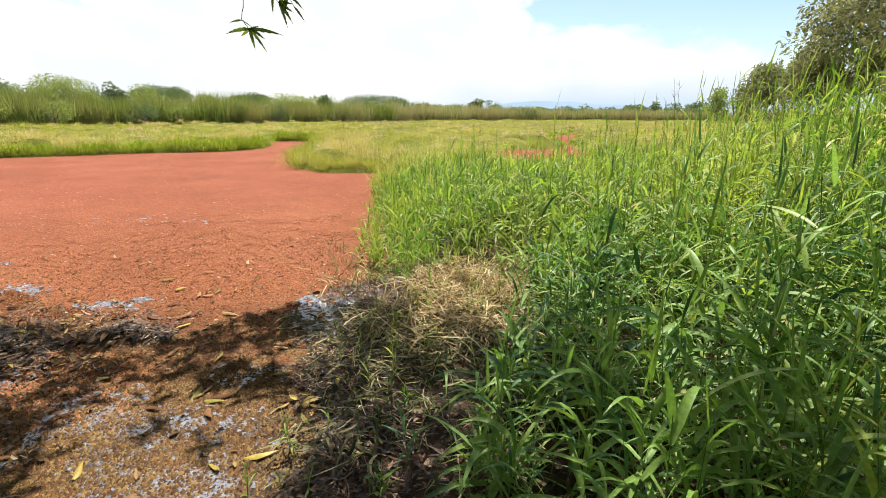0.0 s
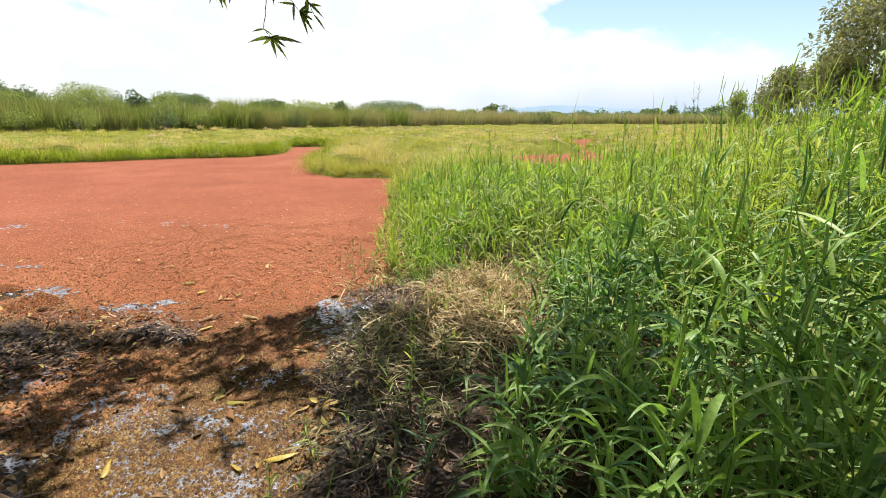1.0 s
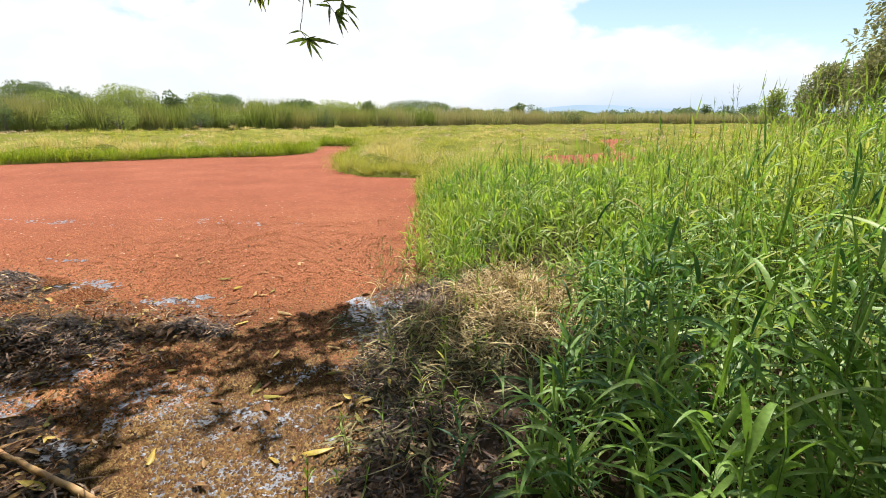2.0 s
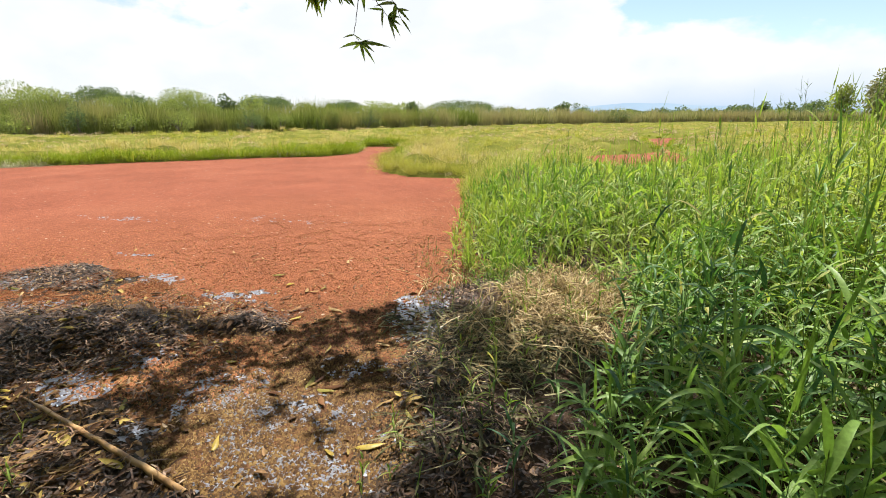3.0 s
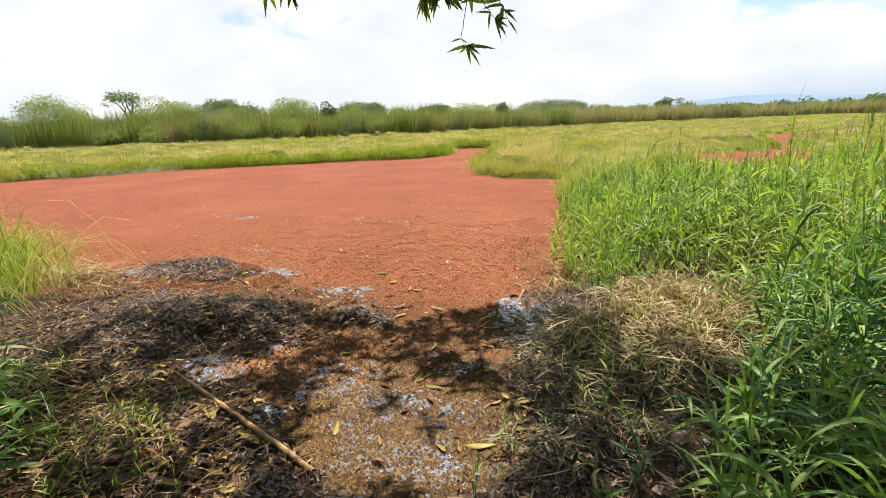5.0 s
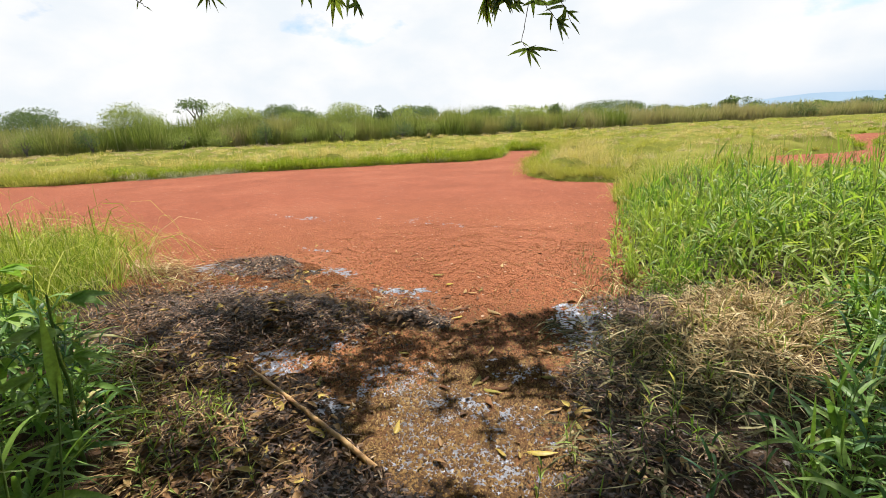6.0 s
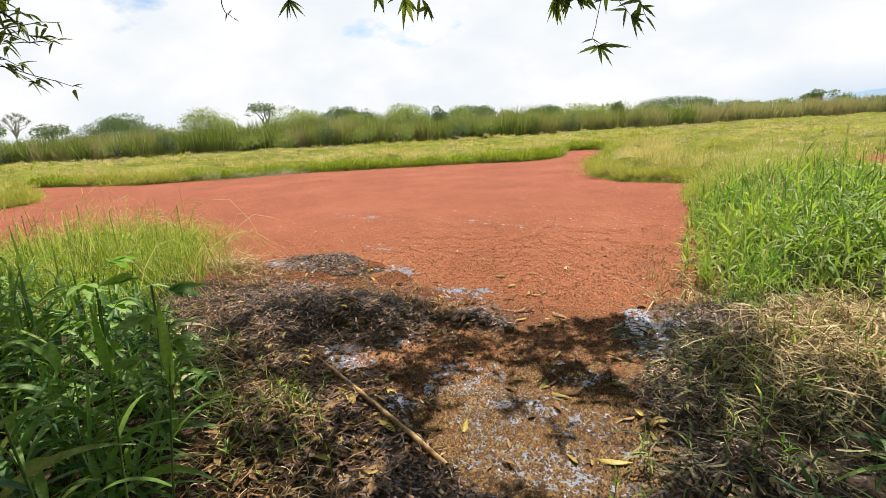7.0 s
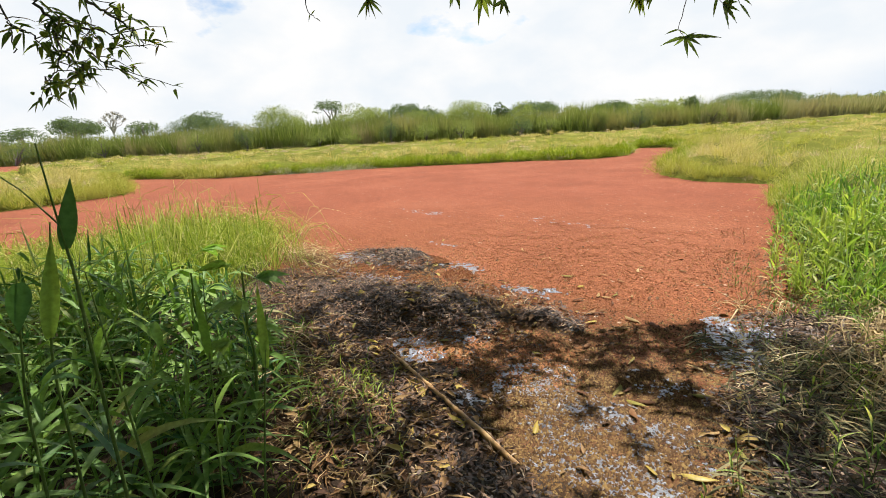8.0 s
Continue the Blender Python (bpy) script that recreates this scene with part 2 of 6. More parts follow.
def ground_material():
    """Wet dark silt near the pool, olive turf elsewhere."""
    m, n, l, b = mat_base("silt_and_turf", 0.7, 0.45)
    tc = n.new("ShaderNodeTexCoord")
    t1 = noise_node(n, l, 2.3, 8.0, 0.62)
    silt = ramp_node(n, [(0.25, (0.014, 0.010, 0.007)), (0.5, (0.052, 0.033, 0.021)), (0.65, (0.09, 0.052, 0.031)), (0.8, (0.14, 0.088, 0.05))])
    l.new(t1.outputs["Fac"], silt.inputs[0])
    t2 = noise_node(n, l, 0.35, 7.0, 0.6)
    turf = ramp_node(n, [(0.3, (0.08, 0.09, 0.018)), (0.55, (0.17, 0.175, 0.036)), (0.75, (0.28, 0.255, 0.075))])
    l.new(t2.outputs["Fac"], turf.inputs[0])
    d = n.new("ShaderNodeVectorMath")
    d.operation = "DISTANCE"
    d.inputs[1].default_value = (-2.5, 1.0, 0.0)
    l.new(tc.outputs["Object"], d.inputs[0])
    f = n.new("ShaderNodeMapRange")
    f.inputs["From Min"].default_value, f.inputs["From Max"].default_value = 8.0, 12.0
    l.new(d.outputs["Value"], f.inputs["Value"])
    l.new(mixc(n, l, silt.outputs[0], turf.outputs[0], f.outputs[0]), b.inputs["Base Color"])
    wet = noise_node(n, l, 5.0, 5.0)
    wr = n.new("ShaderNodeMapRange")
    wr.inputs["From Min"].default_value, wr.inputs["From Max"].default_value = 0.4, 0.6
    wr.inputs["To Min"].default_value, wr.inputs["To Max"].default_value = 0.55, 0.95
    l.new(wet.outputs["Fac"], wr.inputs["Value"])
    dry = n.new("ShaderNodeMath")
    dry.operation = "MAXIMUM"
    l.new(wr.outputs[0], dry.inputs[0])
    l.new(f.outputs[0], dry.inputs[1])
    l.new(dry.outputs[0], b.inputs["Roughness"])
    sp = n.new("ShaderNodeMapRange")
    sp.inputs["To Min"].default_value, sp.inputs["To Max"].default_value = 0.12, 0.0
    l.new(f.outputs[0], sp.inputs["Value"])
    l.new(sp.outputs[0], b.inputs["Specular IOR Level"])
    bt = noise_node(n, l, 38.0, 8.0, 0.7)
    bp = n.new("ShaderNodeBump")
    bp.inputs["Strength"].default_value, bp.inputs["Distance"].default_value = 0.9, 0.02
    l.new(bt.outputs["Fac"], bp.inputs["Height"])
    l.new(bp.outputs[0], b.inputs["Normal"])
    return m


def azolla_material():
    """Carpet of red floating fern, ochre and broken up close to the trampled shore."""
    m, n, l, b = mat_base("azolla_carpet", 0.95, 0.08)
    tc = n.new("ShaderNodeTexCoord")
    big = noise_node(n, l, 0.5, 6.0, 0.6)
    red = ramp_node(n, [(0.25, (0.215, 0.070, 0.040)), (0.5, (0.26, 0.086, 0.049)), (0.75, (0.30, 0.107, 0.063))])
    l.new(big.outputs["Fac"], red.inputs[0])
    cell = n.new("ShaderNodeTexVoronoi")
    cell.inputs["Scale"].default_value = 55.0
    l.new(tc.outputs["Object"], cell.inputs["Vector"])
    speck = n.new("ShaderNodeTexWhiteNoise")
    l.new(cell.outputs["Position"], speck.inputs["Vector"])
    sr = ramp_node(n, [(0.0, (0.72, 0.7, 0.7)), (0.5, (0.95, 0.95, 0.95)), (0.93, (1.2, 1.2, 1.15)), (1.0, (1.6, 1.7, 1.7))])
    l.new(speck.outputs["Value"], sr.inputs[0])
    old_n = noise_node(n, l, 3.0, 6.0, 0.6)
    old = ramp_node(n, [(0.3, (0.045, 0.022, 0.014)), (0.5, (0.14, 0.066, 0.034)), (0.7, (0.26, 0.14, 0.06))])
    l.new(old_n.outputs["Fac"], old.inputs[0])
    d = n.new("ShaderNodeVectorMath")
    d.operation = "DISTANCE"
    d.inputs[1].default_value = (-1.9, 0.6, 0.0)
    l.new(tc.outputs["Object"], d.inputs[0])
    wob = noise_node(n, l, 1.4, 5.0)
    ad = n.new("ShaderNodeMath")
    ad.operation = "MULTIPLY_ADD"
    ad.inputs[1].default_value = 1.6
    l.new(wob.outputs["Fac"], ad.inputs[0])
    l.new(d.outputs["Value"], ad.inputs[2])
    f = n.new("ShaderNodeMapRange")
    f.inputs["From Min"].default_value, f.inputs["From Max"].default_value = 2.5, 4.2
    l.new(ad.outputs[0], f.inputs["Value"])
    f2 = n.new("ShaderNodeMapRange")
    f2.inputs["From Min"].default_value, f2.inputs["From Max"].default_value = 4.0, 11.0
    l.new(ad.outputs[0], f2.inputs["Value"])
    rusty = mixc(n, l, mixc(n, l, red.outputs[0], (1.03, 1.14, 0.98), 1.0, "MULTIPLY"), red.outputs[0], f2.outputs[0])
    c = mixc(n, l, old.outputs[0], rusty, f.outputs[0])
    flake = n.new("ShaderNodeTexVoronoi")
    flake.inputs["Scale"].default_value = 9.0
    l.new(tc.outputs["Object"], flake.inputs["Vector"])
    pick = n.new("ShaderNodeTexWhiteNoise")
    l.new(flake.outputs["Position"], pick.inputs["Vector"])
    rare = n.new("ShaderNodeMath")
    rare.operation = "GREATER_THAN"
    rare.inputs[1].default_value = 0.8
    l.new(pick.outputs["Value"], rare.inputs[0])
    small = n.new("ShaderNodeMath")
    small.operation = "LESS_THAN"
    small.inputs[1].default_value = 0.16
    l.new(flake.outputs["Distance"], small.inputs[0])
    both = n.new("ShaderNodeMath")
    both.operation = "MULTIPLY"
    l.new(rare.outputs[0], both.inputs[0])
    l.new(small.outputs[0], both.inputs[1])
    blot = noise_node(n, l, 0.9, 7.0, 0.65)
    br = ramp_node(n, [(0.3, (0.89, 0.88, 0.88)), (0.55, (1.0, 1.0, 1.0)), (0.75, (1.08, 1.1, 1.1))])
    l.new(blot.outputs["Fac"], br.inputs[0])
    c = mixc(n, l, mixc(n, l, c, br.outputs[0], 1.0, "MULTIPLY"), (0.42, 0.30, 0.22), both.outputs[0])
    l.new(mixc(n, l, c, sr.outputs[0], 1.0, "MULTIPLY"), b.inputs["Base Color"])
    bp = n.new("ShaderNodeBump")
    bp.inputs["Strength"].default_value, bp.inputs["Distance"].default_value = 0.8, 0.012
    bp.invert = True
    l.new(cell.outputs["Distance"], bp.inputs["Height"])
    bp2 = n.new("ShaderNodeBump")
    bp2.inputs["Strength"].default_value, bp2.inputs["Distance"].default_value = 0.5, 0.03
    l.new(noise_node(n, l, 9.0, 6.0, 0.7).outputs["Fac"], bp2.inputs["Height"])
    l.new(bp.outputs[0], bp2.inputs["Normal"])
    l.new(bp2.outputs[0], b.inputs["Normal"])
    return m


def puddle_material():
    m, n, l, b = mat_base("filmy_shallow_water", 0.28, 0.5)
    t = noise_node(n, l, 7.0, 4.0)
    col = ramp_node(n, [(0.35, (0.035, 0.036, 0.045)), (0.65, (0.10, 0.105, 0.14))])
    l.new(t.outputs["Fac"], col.inputs[0])
    l.new(col.outputs[0], b.inputs["Base Color"])
    b.inputs["IOR"].default_value = 2.2
    b.inputs["Specular Tint"].default_value = (0.84, 0.89, 1.0, 1)
    b.inputs["Coat Weight"].default_value = 0.4
    b.inputs["Coat Roughness"].default_value = 0.08
    bp = n.new("ShaderNodeBump")
    bp.inputs["Strength"].default_value, bp.inputs["Distance"].default_value = 1.0, 0.012
    l.new(noise_node(n, l, 60.0, 4.0).outputs["Fac"], bp.inputs["Height"])
    l.new(bp.outputs[0], b.inputs["Normal"])
    return m


M_GROUND, M_AZOLLA, M_PUDDLE = ground_material(), azolla_material(), puddle_material()
# the ridge glows by itself, with the blue of distance haze in its colour
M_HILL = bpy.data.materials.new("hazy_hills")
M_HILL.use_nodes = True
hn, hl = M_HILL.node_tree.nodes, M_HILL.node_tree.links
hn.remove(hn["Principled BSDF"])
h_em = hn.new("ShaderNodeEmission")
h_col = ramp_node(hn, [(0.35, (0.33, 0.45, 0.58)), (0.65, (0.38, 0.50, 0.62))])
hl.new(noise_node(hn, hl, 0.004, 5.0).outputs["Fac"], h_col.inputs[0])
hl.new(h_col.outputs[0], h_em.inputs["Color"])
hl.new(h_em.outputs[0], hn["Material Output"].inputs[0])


# ---- mesh helpers ----
RNG = np.random.default_rng(7)


def unit(v):
    return v / np.maximum(np.linalg.norm(v, axis=-1, keepdims=True), 1e-9)


def grid_noise(x, y, scale, seed=0):
    """Smooth value noise, about -1 to 1."""
    table = np.random.default_rng(seed).uniform(-1, 1, (64, 64))
    u, v = np.asarray(x) * scale + 17.3, np.asarray(y) * scale + 9.1
    i, j = np.floor(u).astype(int), np.floor(v).astype(int)
    a, b = u - i, v - j
    a, b = a * a * (3 - 2 * a), b * b * (3 - 2 * b)
    i0, i1, j0, j1 = i % 64, (i + 1) % 64, j % 64, (j + 1) % 64
    return (table[i0, j0] * (1 - a) + table[i1, j0] * a) * (1 - b) + (table[i0, j1] * (1 - a) + table[i1, j1] * a) * b


def mesh_from(name, verts, quads, material, smooth=True):
    """A mesh out of arrays of places and four-cornered faces."""
    me = bpy.data.meshes.new(name)
    verts, quads = np.asarray(verts, np.float32), np.asarray(quads, np.int32)
    me.vertices.add(len(verts))
    me.vertices.foreach_set("co", verts.ravel())
    me.loops.add(quads.size)
    me.loops.foreach_set("vertex_index", quads.ravel())
    me.polygons.add(len(quads))
    me.polygons.foreach_set("loop_start", np.arange(0, quads.size, 4, dtype=np.int32))
    me.polygons.foreach_set("use_smooth", np.full(len(quads), smooth))
    me.materials.append(material)
    me.update()
    me.validate()
    return me


class Heap:
    """Gathers many small pieces for one mesh."""

    def __init__(self):
        self.v, self.f, self.n = [], [], 0

    def add(self, verts, quads):
        self.v.append(verts)
        self.f.append(quads + self.n)
        self.n += len(verts)

    def mesh(self, name, material, smooth=True):
        return mesh_from(name, np.concatenate(self.v), np.concatenate(self.f), material, smooth)


def part(name, me, parent, label=""):
    ob = new(name, me)
    ob.parent = parent
    if label:
        ob["label"] = label
    return ob


def ribbons(P, D, L, W, droop, segs=4, fold=0.0, shape="blade", side=None, sway=None):
    """Curved tapering blades: from P along D, bending down by droop, folded along the midrib."""
    n = len(P)
    L, W, droop = (np.broadcast_to(np.asarray(a, float), (n,)) for a in (L, W, droop))
    s = np.linspace(0, 1, segs + 1)
    C = P[:, None] + D[:, None] * (L[:, None] * s)[..., None]
    C[..., 2] -= droop[:, None] * L[:, None] * s ** 2
    if side is None:
        side = np.cross(D, np.array([0, 0, 1.0])) + RNG.normal(0, 0.25, (n, 3))
    side = unit(side)
    if sway is not None:
        C += side[:, None] * ((sway * L)[:, None] * np.sin(2.6 * s))[..., None]
    if shape == "blade":
        prof = 0.85 * (1 - s) ** 0.7 + 0.15 * (1 - s)
    elif shape == "reed":
        prof = np.minimum(1, 2.2 * (1 - s) ** 0.8)
    elif shape == "lance":
        prof = np.where(s < 0.22, 0.5 + 0.5 * np.sin(np.pi / 2 * s / 0.22), 1 - np.clip((s - 0.22) / 0.78, 0, 1) ** 1.7)
    else:
        prof = np.sin(np.pi * np.clip(0.06 + 0.94 * s, 0, 1) ** 0.72)
    prof = np.maximum(prof, 0.04)
    hw = 0.5 * W[:, None] * prof
    off = side[:, None] * hw[..., None]
    if fold:
        up = unit(np.cross(side, D))
        lift = up[:, None] * (hw * fold)[..., None]
        rows = np.stack([C - off + lift, C, C + off + lift], 2)
        k = 3
    else:
        rows = np.stack([C - off, C + off], 2)
        k = 2
    verts = rows.reshape(-1, 3)
    base = (np.arange(n) * (segs + 1) * k)[:, None, None]
    r = (np.arange(segs) * k)[None, :, None]
    c = np.arange(k - 1)[None, None, :]
    a = (base + r + c).reshape(-1)
    return verts, np.stack([a, a + 1, a + k + 1, a + k], 1)


def stalks(P, D, L, R, droop, segs=4):
    """Thin three-sided stems, one island each."""
    n = len(P)
    L, R, droop = (np.broadcast_to(np.asarray(a, float), (n,)) for a in (L, R, droop))
    s = np.linspace(0, 1, segs + 1)
    C = P[:, None] + D[:, None] * (L[:, None] * s)[..., None]
    C[..., 2] -= droop[:, None] * L[:, None] * s ** 2
    x = unit(np.cross(D, np.array([0.3, 0.9, 0.1])))
    y = np.cross(D, x)
    rad = R[:, None] * (1 - 0.6 * s)
    rows = [C + (x[:, None] * math.cos(a) + y[:, None] * math.sin(a)) * rad[..., None] for a in (0, 2.094, 4.189)]
    verts = np.stack(rows, 2).reshape(-1, 3)
    base = (np.arange(n) * (segs + 1) * 3)[:, None, None]
    r = (np.arange(segs) * 3)[None, :, None]
    c = np.arange(3)[None, None, :]
    a = (base + r + c).reshape(-1)
    b = (base + r + (c + 1) % 3).reshape(-1)
    return verts, np.stack([a, b, b + 3, a + 3], 1)


def tube(path, radii, sides=8):
    """A tapered limb along a path."""
    path = np.asarray(path, float)
    radii = np.broadcast_to(np.asarray(radii, float), (len(path),))
    t = unit(np.gradient(path, axis=0))
    ref = np.array([0.21, 0.13, 0.97]) if abs(t[0][2]) < 0.9 else np.array([1.0, 0.1, 0.0])
    x = unit(np.cross(t, ref))
    y = np.cross(t, x)
    a = np.linspace(0, 2 * np.pi, sides, endpoint=False)
    ring = path[:, None] + (x[:, None] * np.cos(a)[None, :, None] + y[:, None] * np.sin(a)[None, :, None]) * radii[:, None, None]
    i = np.arange(len(path) - 1)[:, None] * sides
    c = np.arange(sides)[None]
    p, q = (i + c).ravel(), (i + (c + 1) % sides).ravel()
    return ring.reshape(-1, 3), np.stack([p, q, q + sides, p + sides], 1)


def bent(a, b, sag=0.0, n=7, wob=0.0, seed=1):
    """Points of a bent line from a to b."""
    a, b = np.asarray(a, float), np.asarray(b, float)
    s = np.linspace(0, 1, n)[:, None]
    p = a + (b - a) * s
    p[:, 2] += sag * np.sin(np.pi * s[:, 0])
    w = np.random.default_rng(seed).normal(0, wob, (n, 3)) * np.sin(np.pi * s)
    return p + w


def inside(x, y, poly):
    x, y = np.asarray(x, float), np.asarray(y, float)
    r = np.zeros(x.shape, bool)
    px, py = zip(*poly)
    j = len(poly) - 1
    for i in range(len(poly)):
        if py[i] != py[j]:
            r ^= ((py[i] > y) != (py[j] > y)) & (x < (px[j] - px[i]) * (y - py[i]) / (py[j] - py[i]) + px[i])
        j = i
    return r


def edge_distance(x, y, poly, closed=True):
    x, y = np.asarray(x, float), np.asarray(y, float)
    d = np.full(x.shape, 1e9)
    pts = list(poly) + ([poly[0]] if closed else [])
    for (x0, y0), (x1, y1) in zip(pts[:-1], pts[1:]):
        ex, ey = x1 - x0, y1 - y0
        t = np.clip(((x - x0) * ex + (y - y0) * ey) / (ex * ex + ey * ey), 0, 1)
        d = np.minimum(d, np.hypot(x - x0 - t * ex, y - y0 - t * ey))
    return d


# ---- plan of the marsh ----
BANK = [(-19.6, -14.0), (-19.3, 0.0), (-20.4, 2.9), (-22.5, 3.4), (-25.7, 3.5), (-30.0, 3.3), (-30.6, 4.6), (-25.5, 6.6), (-23.9, 7.6), (-21.2, 10.9),
        (-20.8, 12.6), (-16.9, 15.9), (-14.2, 18.5), (-11.7, 19.8), (-11.0, 22.2), (-12.4, 25.4), (-13.4, 28.3), (-10.2, 28.4), (-8.7, 23.5), (-6.9, 16.1),
        (-6.2, 14.1), (-4.9, 12.95), (-3.0, 12.9)]
SHORE = [(-2.7, 11.8), (-2.2, 9.7), (-1.95, 7.5), (-1.65, 5.4), (-1.35, 4.1), (-1.75, 3.4), (-2.4, 2.85), (-2.9, 3.2), (-3.3, 3.2), (-4.1, 3.5),
         (-5.1, 3.75), (-5.8, 3.7), (-6.3, 3.0), (-7.2, 2.6), (-8.2, 2.8), (-9.5, 1.5), (-10.0, -1.0), (-10.5, -14.0)]
POND = BANK + SHORE
POOL_A = [(0.1, 21.8), (0.9, 23.0), (2.6, 23.9), (3.9, 26.0), (4.3, 31.5), (4.7, 38.0), (5.0, 43.5), (9.6, 45.5), (9.2, 40.0), (6.4, 37.0), (4.6, 29.0), (4.4, 24.5), (4.2, 19.0), (2.4, 16.8), (0.9, 17.6)]
POOL_B = [(-64.0, -8.0), (-66.0, 1.5), (-80.0, 4.0), (-98.0, 6.5), (-100.0, -8.0)]
LOW = [[(-1.2, 12.6), (6.0, 14.2), (8.0, 20.0), (5.6, 24.5), (4.6, 24.0), (4.2, 19.0), (2.4, 16.8), (0.9, 17.6), (0.1, 21.8), (-0.6, 15.5)], [(-36.0, -8.0), (-36.0, 1.2), (-66.0, 1.5), (-64.0, -8.0)]]
TALL = [(-0.1, -3.0), (-0.15, 1.2), (-0.05, 1.9), (0.1, 2.4), (0.22, 3.0), (0.3, 3.8), (-0.05, 4.4), (-0.95, 4.65), (-1.4, 5.9), (-1.8, 8.0), (-2.15, 9.7), (-2.1, 11.5),
        (-0.5, 12.6), (1.5, 14.0), (5.0, 15.0), (14.0, 16.0), (14.0, -3.0)]


def wet(x, y):
    return inside(x, y, POND) | inside(x, y, POOL_A) | inside(x, y, POOL_B)


def height(x, y):
    """Ground height: low silt by the shore, a floating meadow that rises gently towards the reeds."""
    x, y = np.asarray(x, float), np.asarray(y, float)
    w = wet(x, y)
    d = np.minimum(np.minimum(edge_distance(x, y, POND), edge_distance(x, y, POOL_A)), edge_distance(x, y, POOL_B))
    near = np.clip((9.0 - np.hypot(x + 2.5, y - 1.0)) / 2.5, 0, 1)
    bumps = 0.022 * grid_noise(x, y, 2.1, 1) + 0.014 * grid_noise(x, y, 5.3, 2) + 0.009 * grid_noise(x, y, 13.0, 3)
    silt = -0.02 + 0.032 * np.clip(d, 0, 2.2) + bumps
    for mx, my, r, h in ((-5.25, 3.35, 0.42, 0.08), (-5.6, 2.95, 0.45, -0.085), (-4.1, 2.2, 0.55, 0.08), (-3.5, 2.35, 0.35, 0.10), (-2.55, 2.88, 0.22, 0.05), (-4.6, 3.4, 0.4, 0.02),
                         (-0.9, 2.6, 0.5, 0.05), (-0.4, 3.7, 0.6, 0.10), (-2.6, 0.9, 0.5, 0.04), (-3.2, 1.85, 0.28, -0.07), (-2.0, 1.95, 0.3, -0.08),
                         (-1.4, 1.75, 0.55, -0.075), (-1.35, 3.45, 0.4, -0.07), (-1.4, 2.6, 0.5, -0.05), (-2.4, 2.4, 0.35, -0.03)):
        silt = silt + h * np.exp(-((x - mx) ** 2 + (y - my) ** 2) / (r * r))
    meadow = 0.04 + 0.24 * (1 - np.exp(-d / 0.45)) + 0.0105 * np.clip(d, 0, 48) + (0.10 * grid_noise(x, y, 0.42, 4) + 0.42 * np.abs(grid_noise(x, y, 0.62, 7)) + 0.16 * np.abs(grid_noise(x, y, 1.5, 9)) - 0.16) * np.clip(d, 0, 1)
    low = inside(x, y, LOW[0]) | inside(x, y, LOW[1])
    meadow = np.where(low, np.minimum(meadow, 0.05 + 0.04 * grid_noise(x, y, 2.0, 8)), meadow)
    land = meadow * (1 - near) + silt * near
    tall = inside(x, y, TALL)
    land = np.where(tall, np.maximum(land, 0.03 + 0.02 * grid_noise(x, y, 3.0, 6)), land)
    return np.where(w, -0.03 - 0.3 * np.clip(d, 0, 1.5) + bumps * near * np.clip(1.5 - d, 0, 1), land)


def axis(lo, hi, fine_lo, fine_hi, step, grow, mid_lo=0.0, mid_hi=0.0, cap=0.4):
    """Grid lines: fine in the middle, growing outwards, no wider than cap between mid_lo and mid_hi."""
    a = list(np.arange(fine_lo, fine_hi, step))
    s = step
    while a[-1] < hi:
        s = min(s * grow, cap) if a[-1] < mid_hi else s * grow * 1.15
        a.append(a[-1] + s)
    b, s = [fine_lo], step
    while b[-1] > lo:
        s = min(s * grow, cap) if b[-1] > mid_lo else s * grow * 1.15
        b.append(b[-1] - s)
    return np.array(b[:0:-1] + a)


def sheet(name, xs, ys, z, material):
    X, Y = np.meshgrid(xs, ys)
    V = np.stack([X, Y, z(X, Y)], -1).reshape(-1, 3)
    nx, ny = len(xs), len(ys)
    i = (np.arange(ny - 1)[:, None] * nx + np.arange(nx - 1)[None]).ravel()
    return mesh_from(name, V, np.stack([i, i + 1, i + nx + 1, i + nx], 1), material)


# ---- ground, pool, hills ----
ground = new("ground", sheet("ground", axis(-4200, 4200, -7.0, 1.0, 0.095, 1.1, -31, 9), axis(-4200, 4200, -0.5, 4.5, 0.095, 1.1, -2, 30), height, M_GROUND))
tagged(ground, "dark wet silt shore running into an olive green marsh plain", "ground", kind="structure")


def ripple(x, y):
    near = np.clip((8 - np.hypot(x + 2.5, y - 2)) / 5, 0, 1)
    return near * (0.006 * grid_noise(x, y, 3.0, 11) + 0.005 * grid_noise(x, y, 9.0, 12) + 0.004 * grid_noise(x, y, 21.0, 13))


pool = new("pond_water", sheet("pond_water", axis(-110, 20, -8.0, 0.0, 0.1, 1.15), axis(-15, 52, 0.8, 5.0, 0.1, 1.15), ripple, M_AZOLLA))
tagged(pool, "pond surface covered by a brick-red carpet of floating fern", "pond", kind="structure")

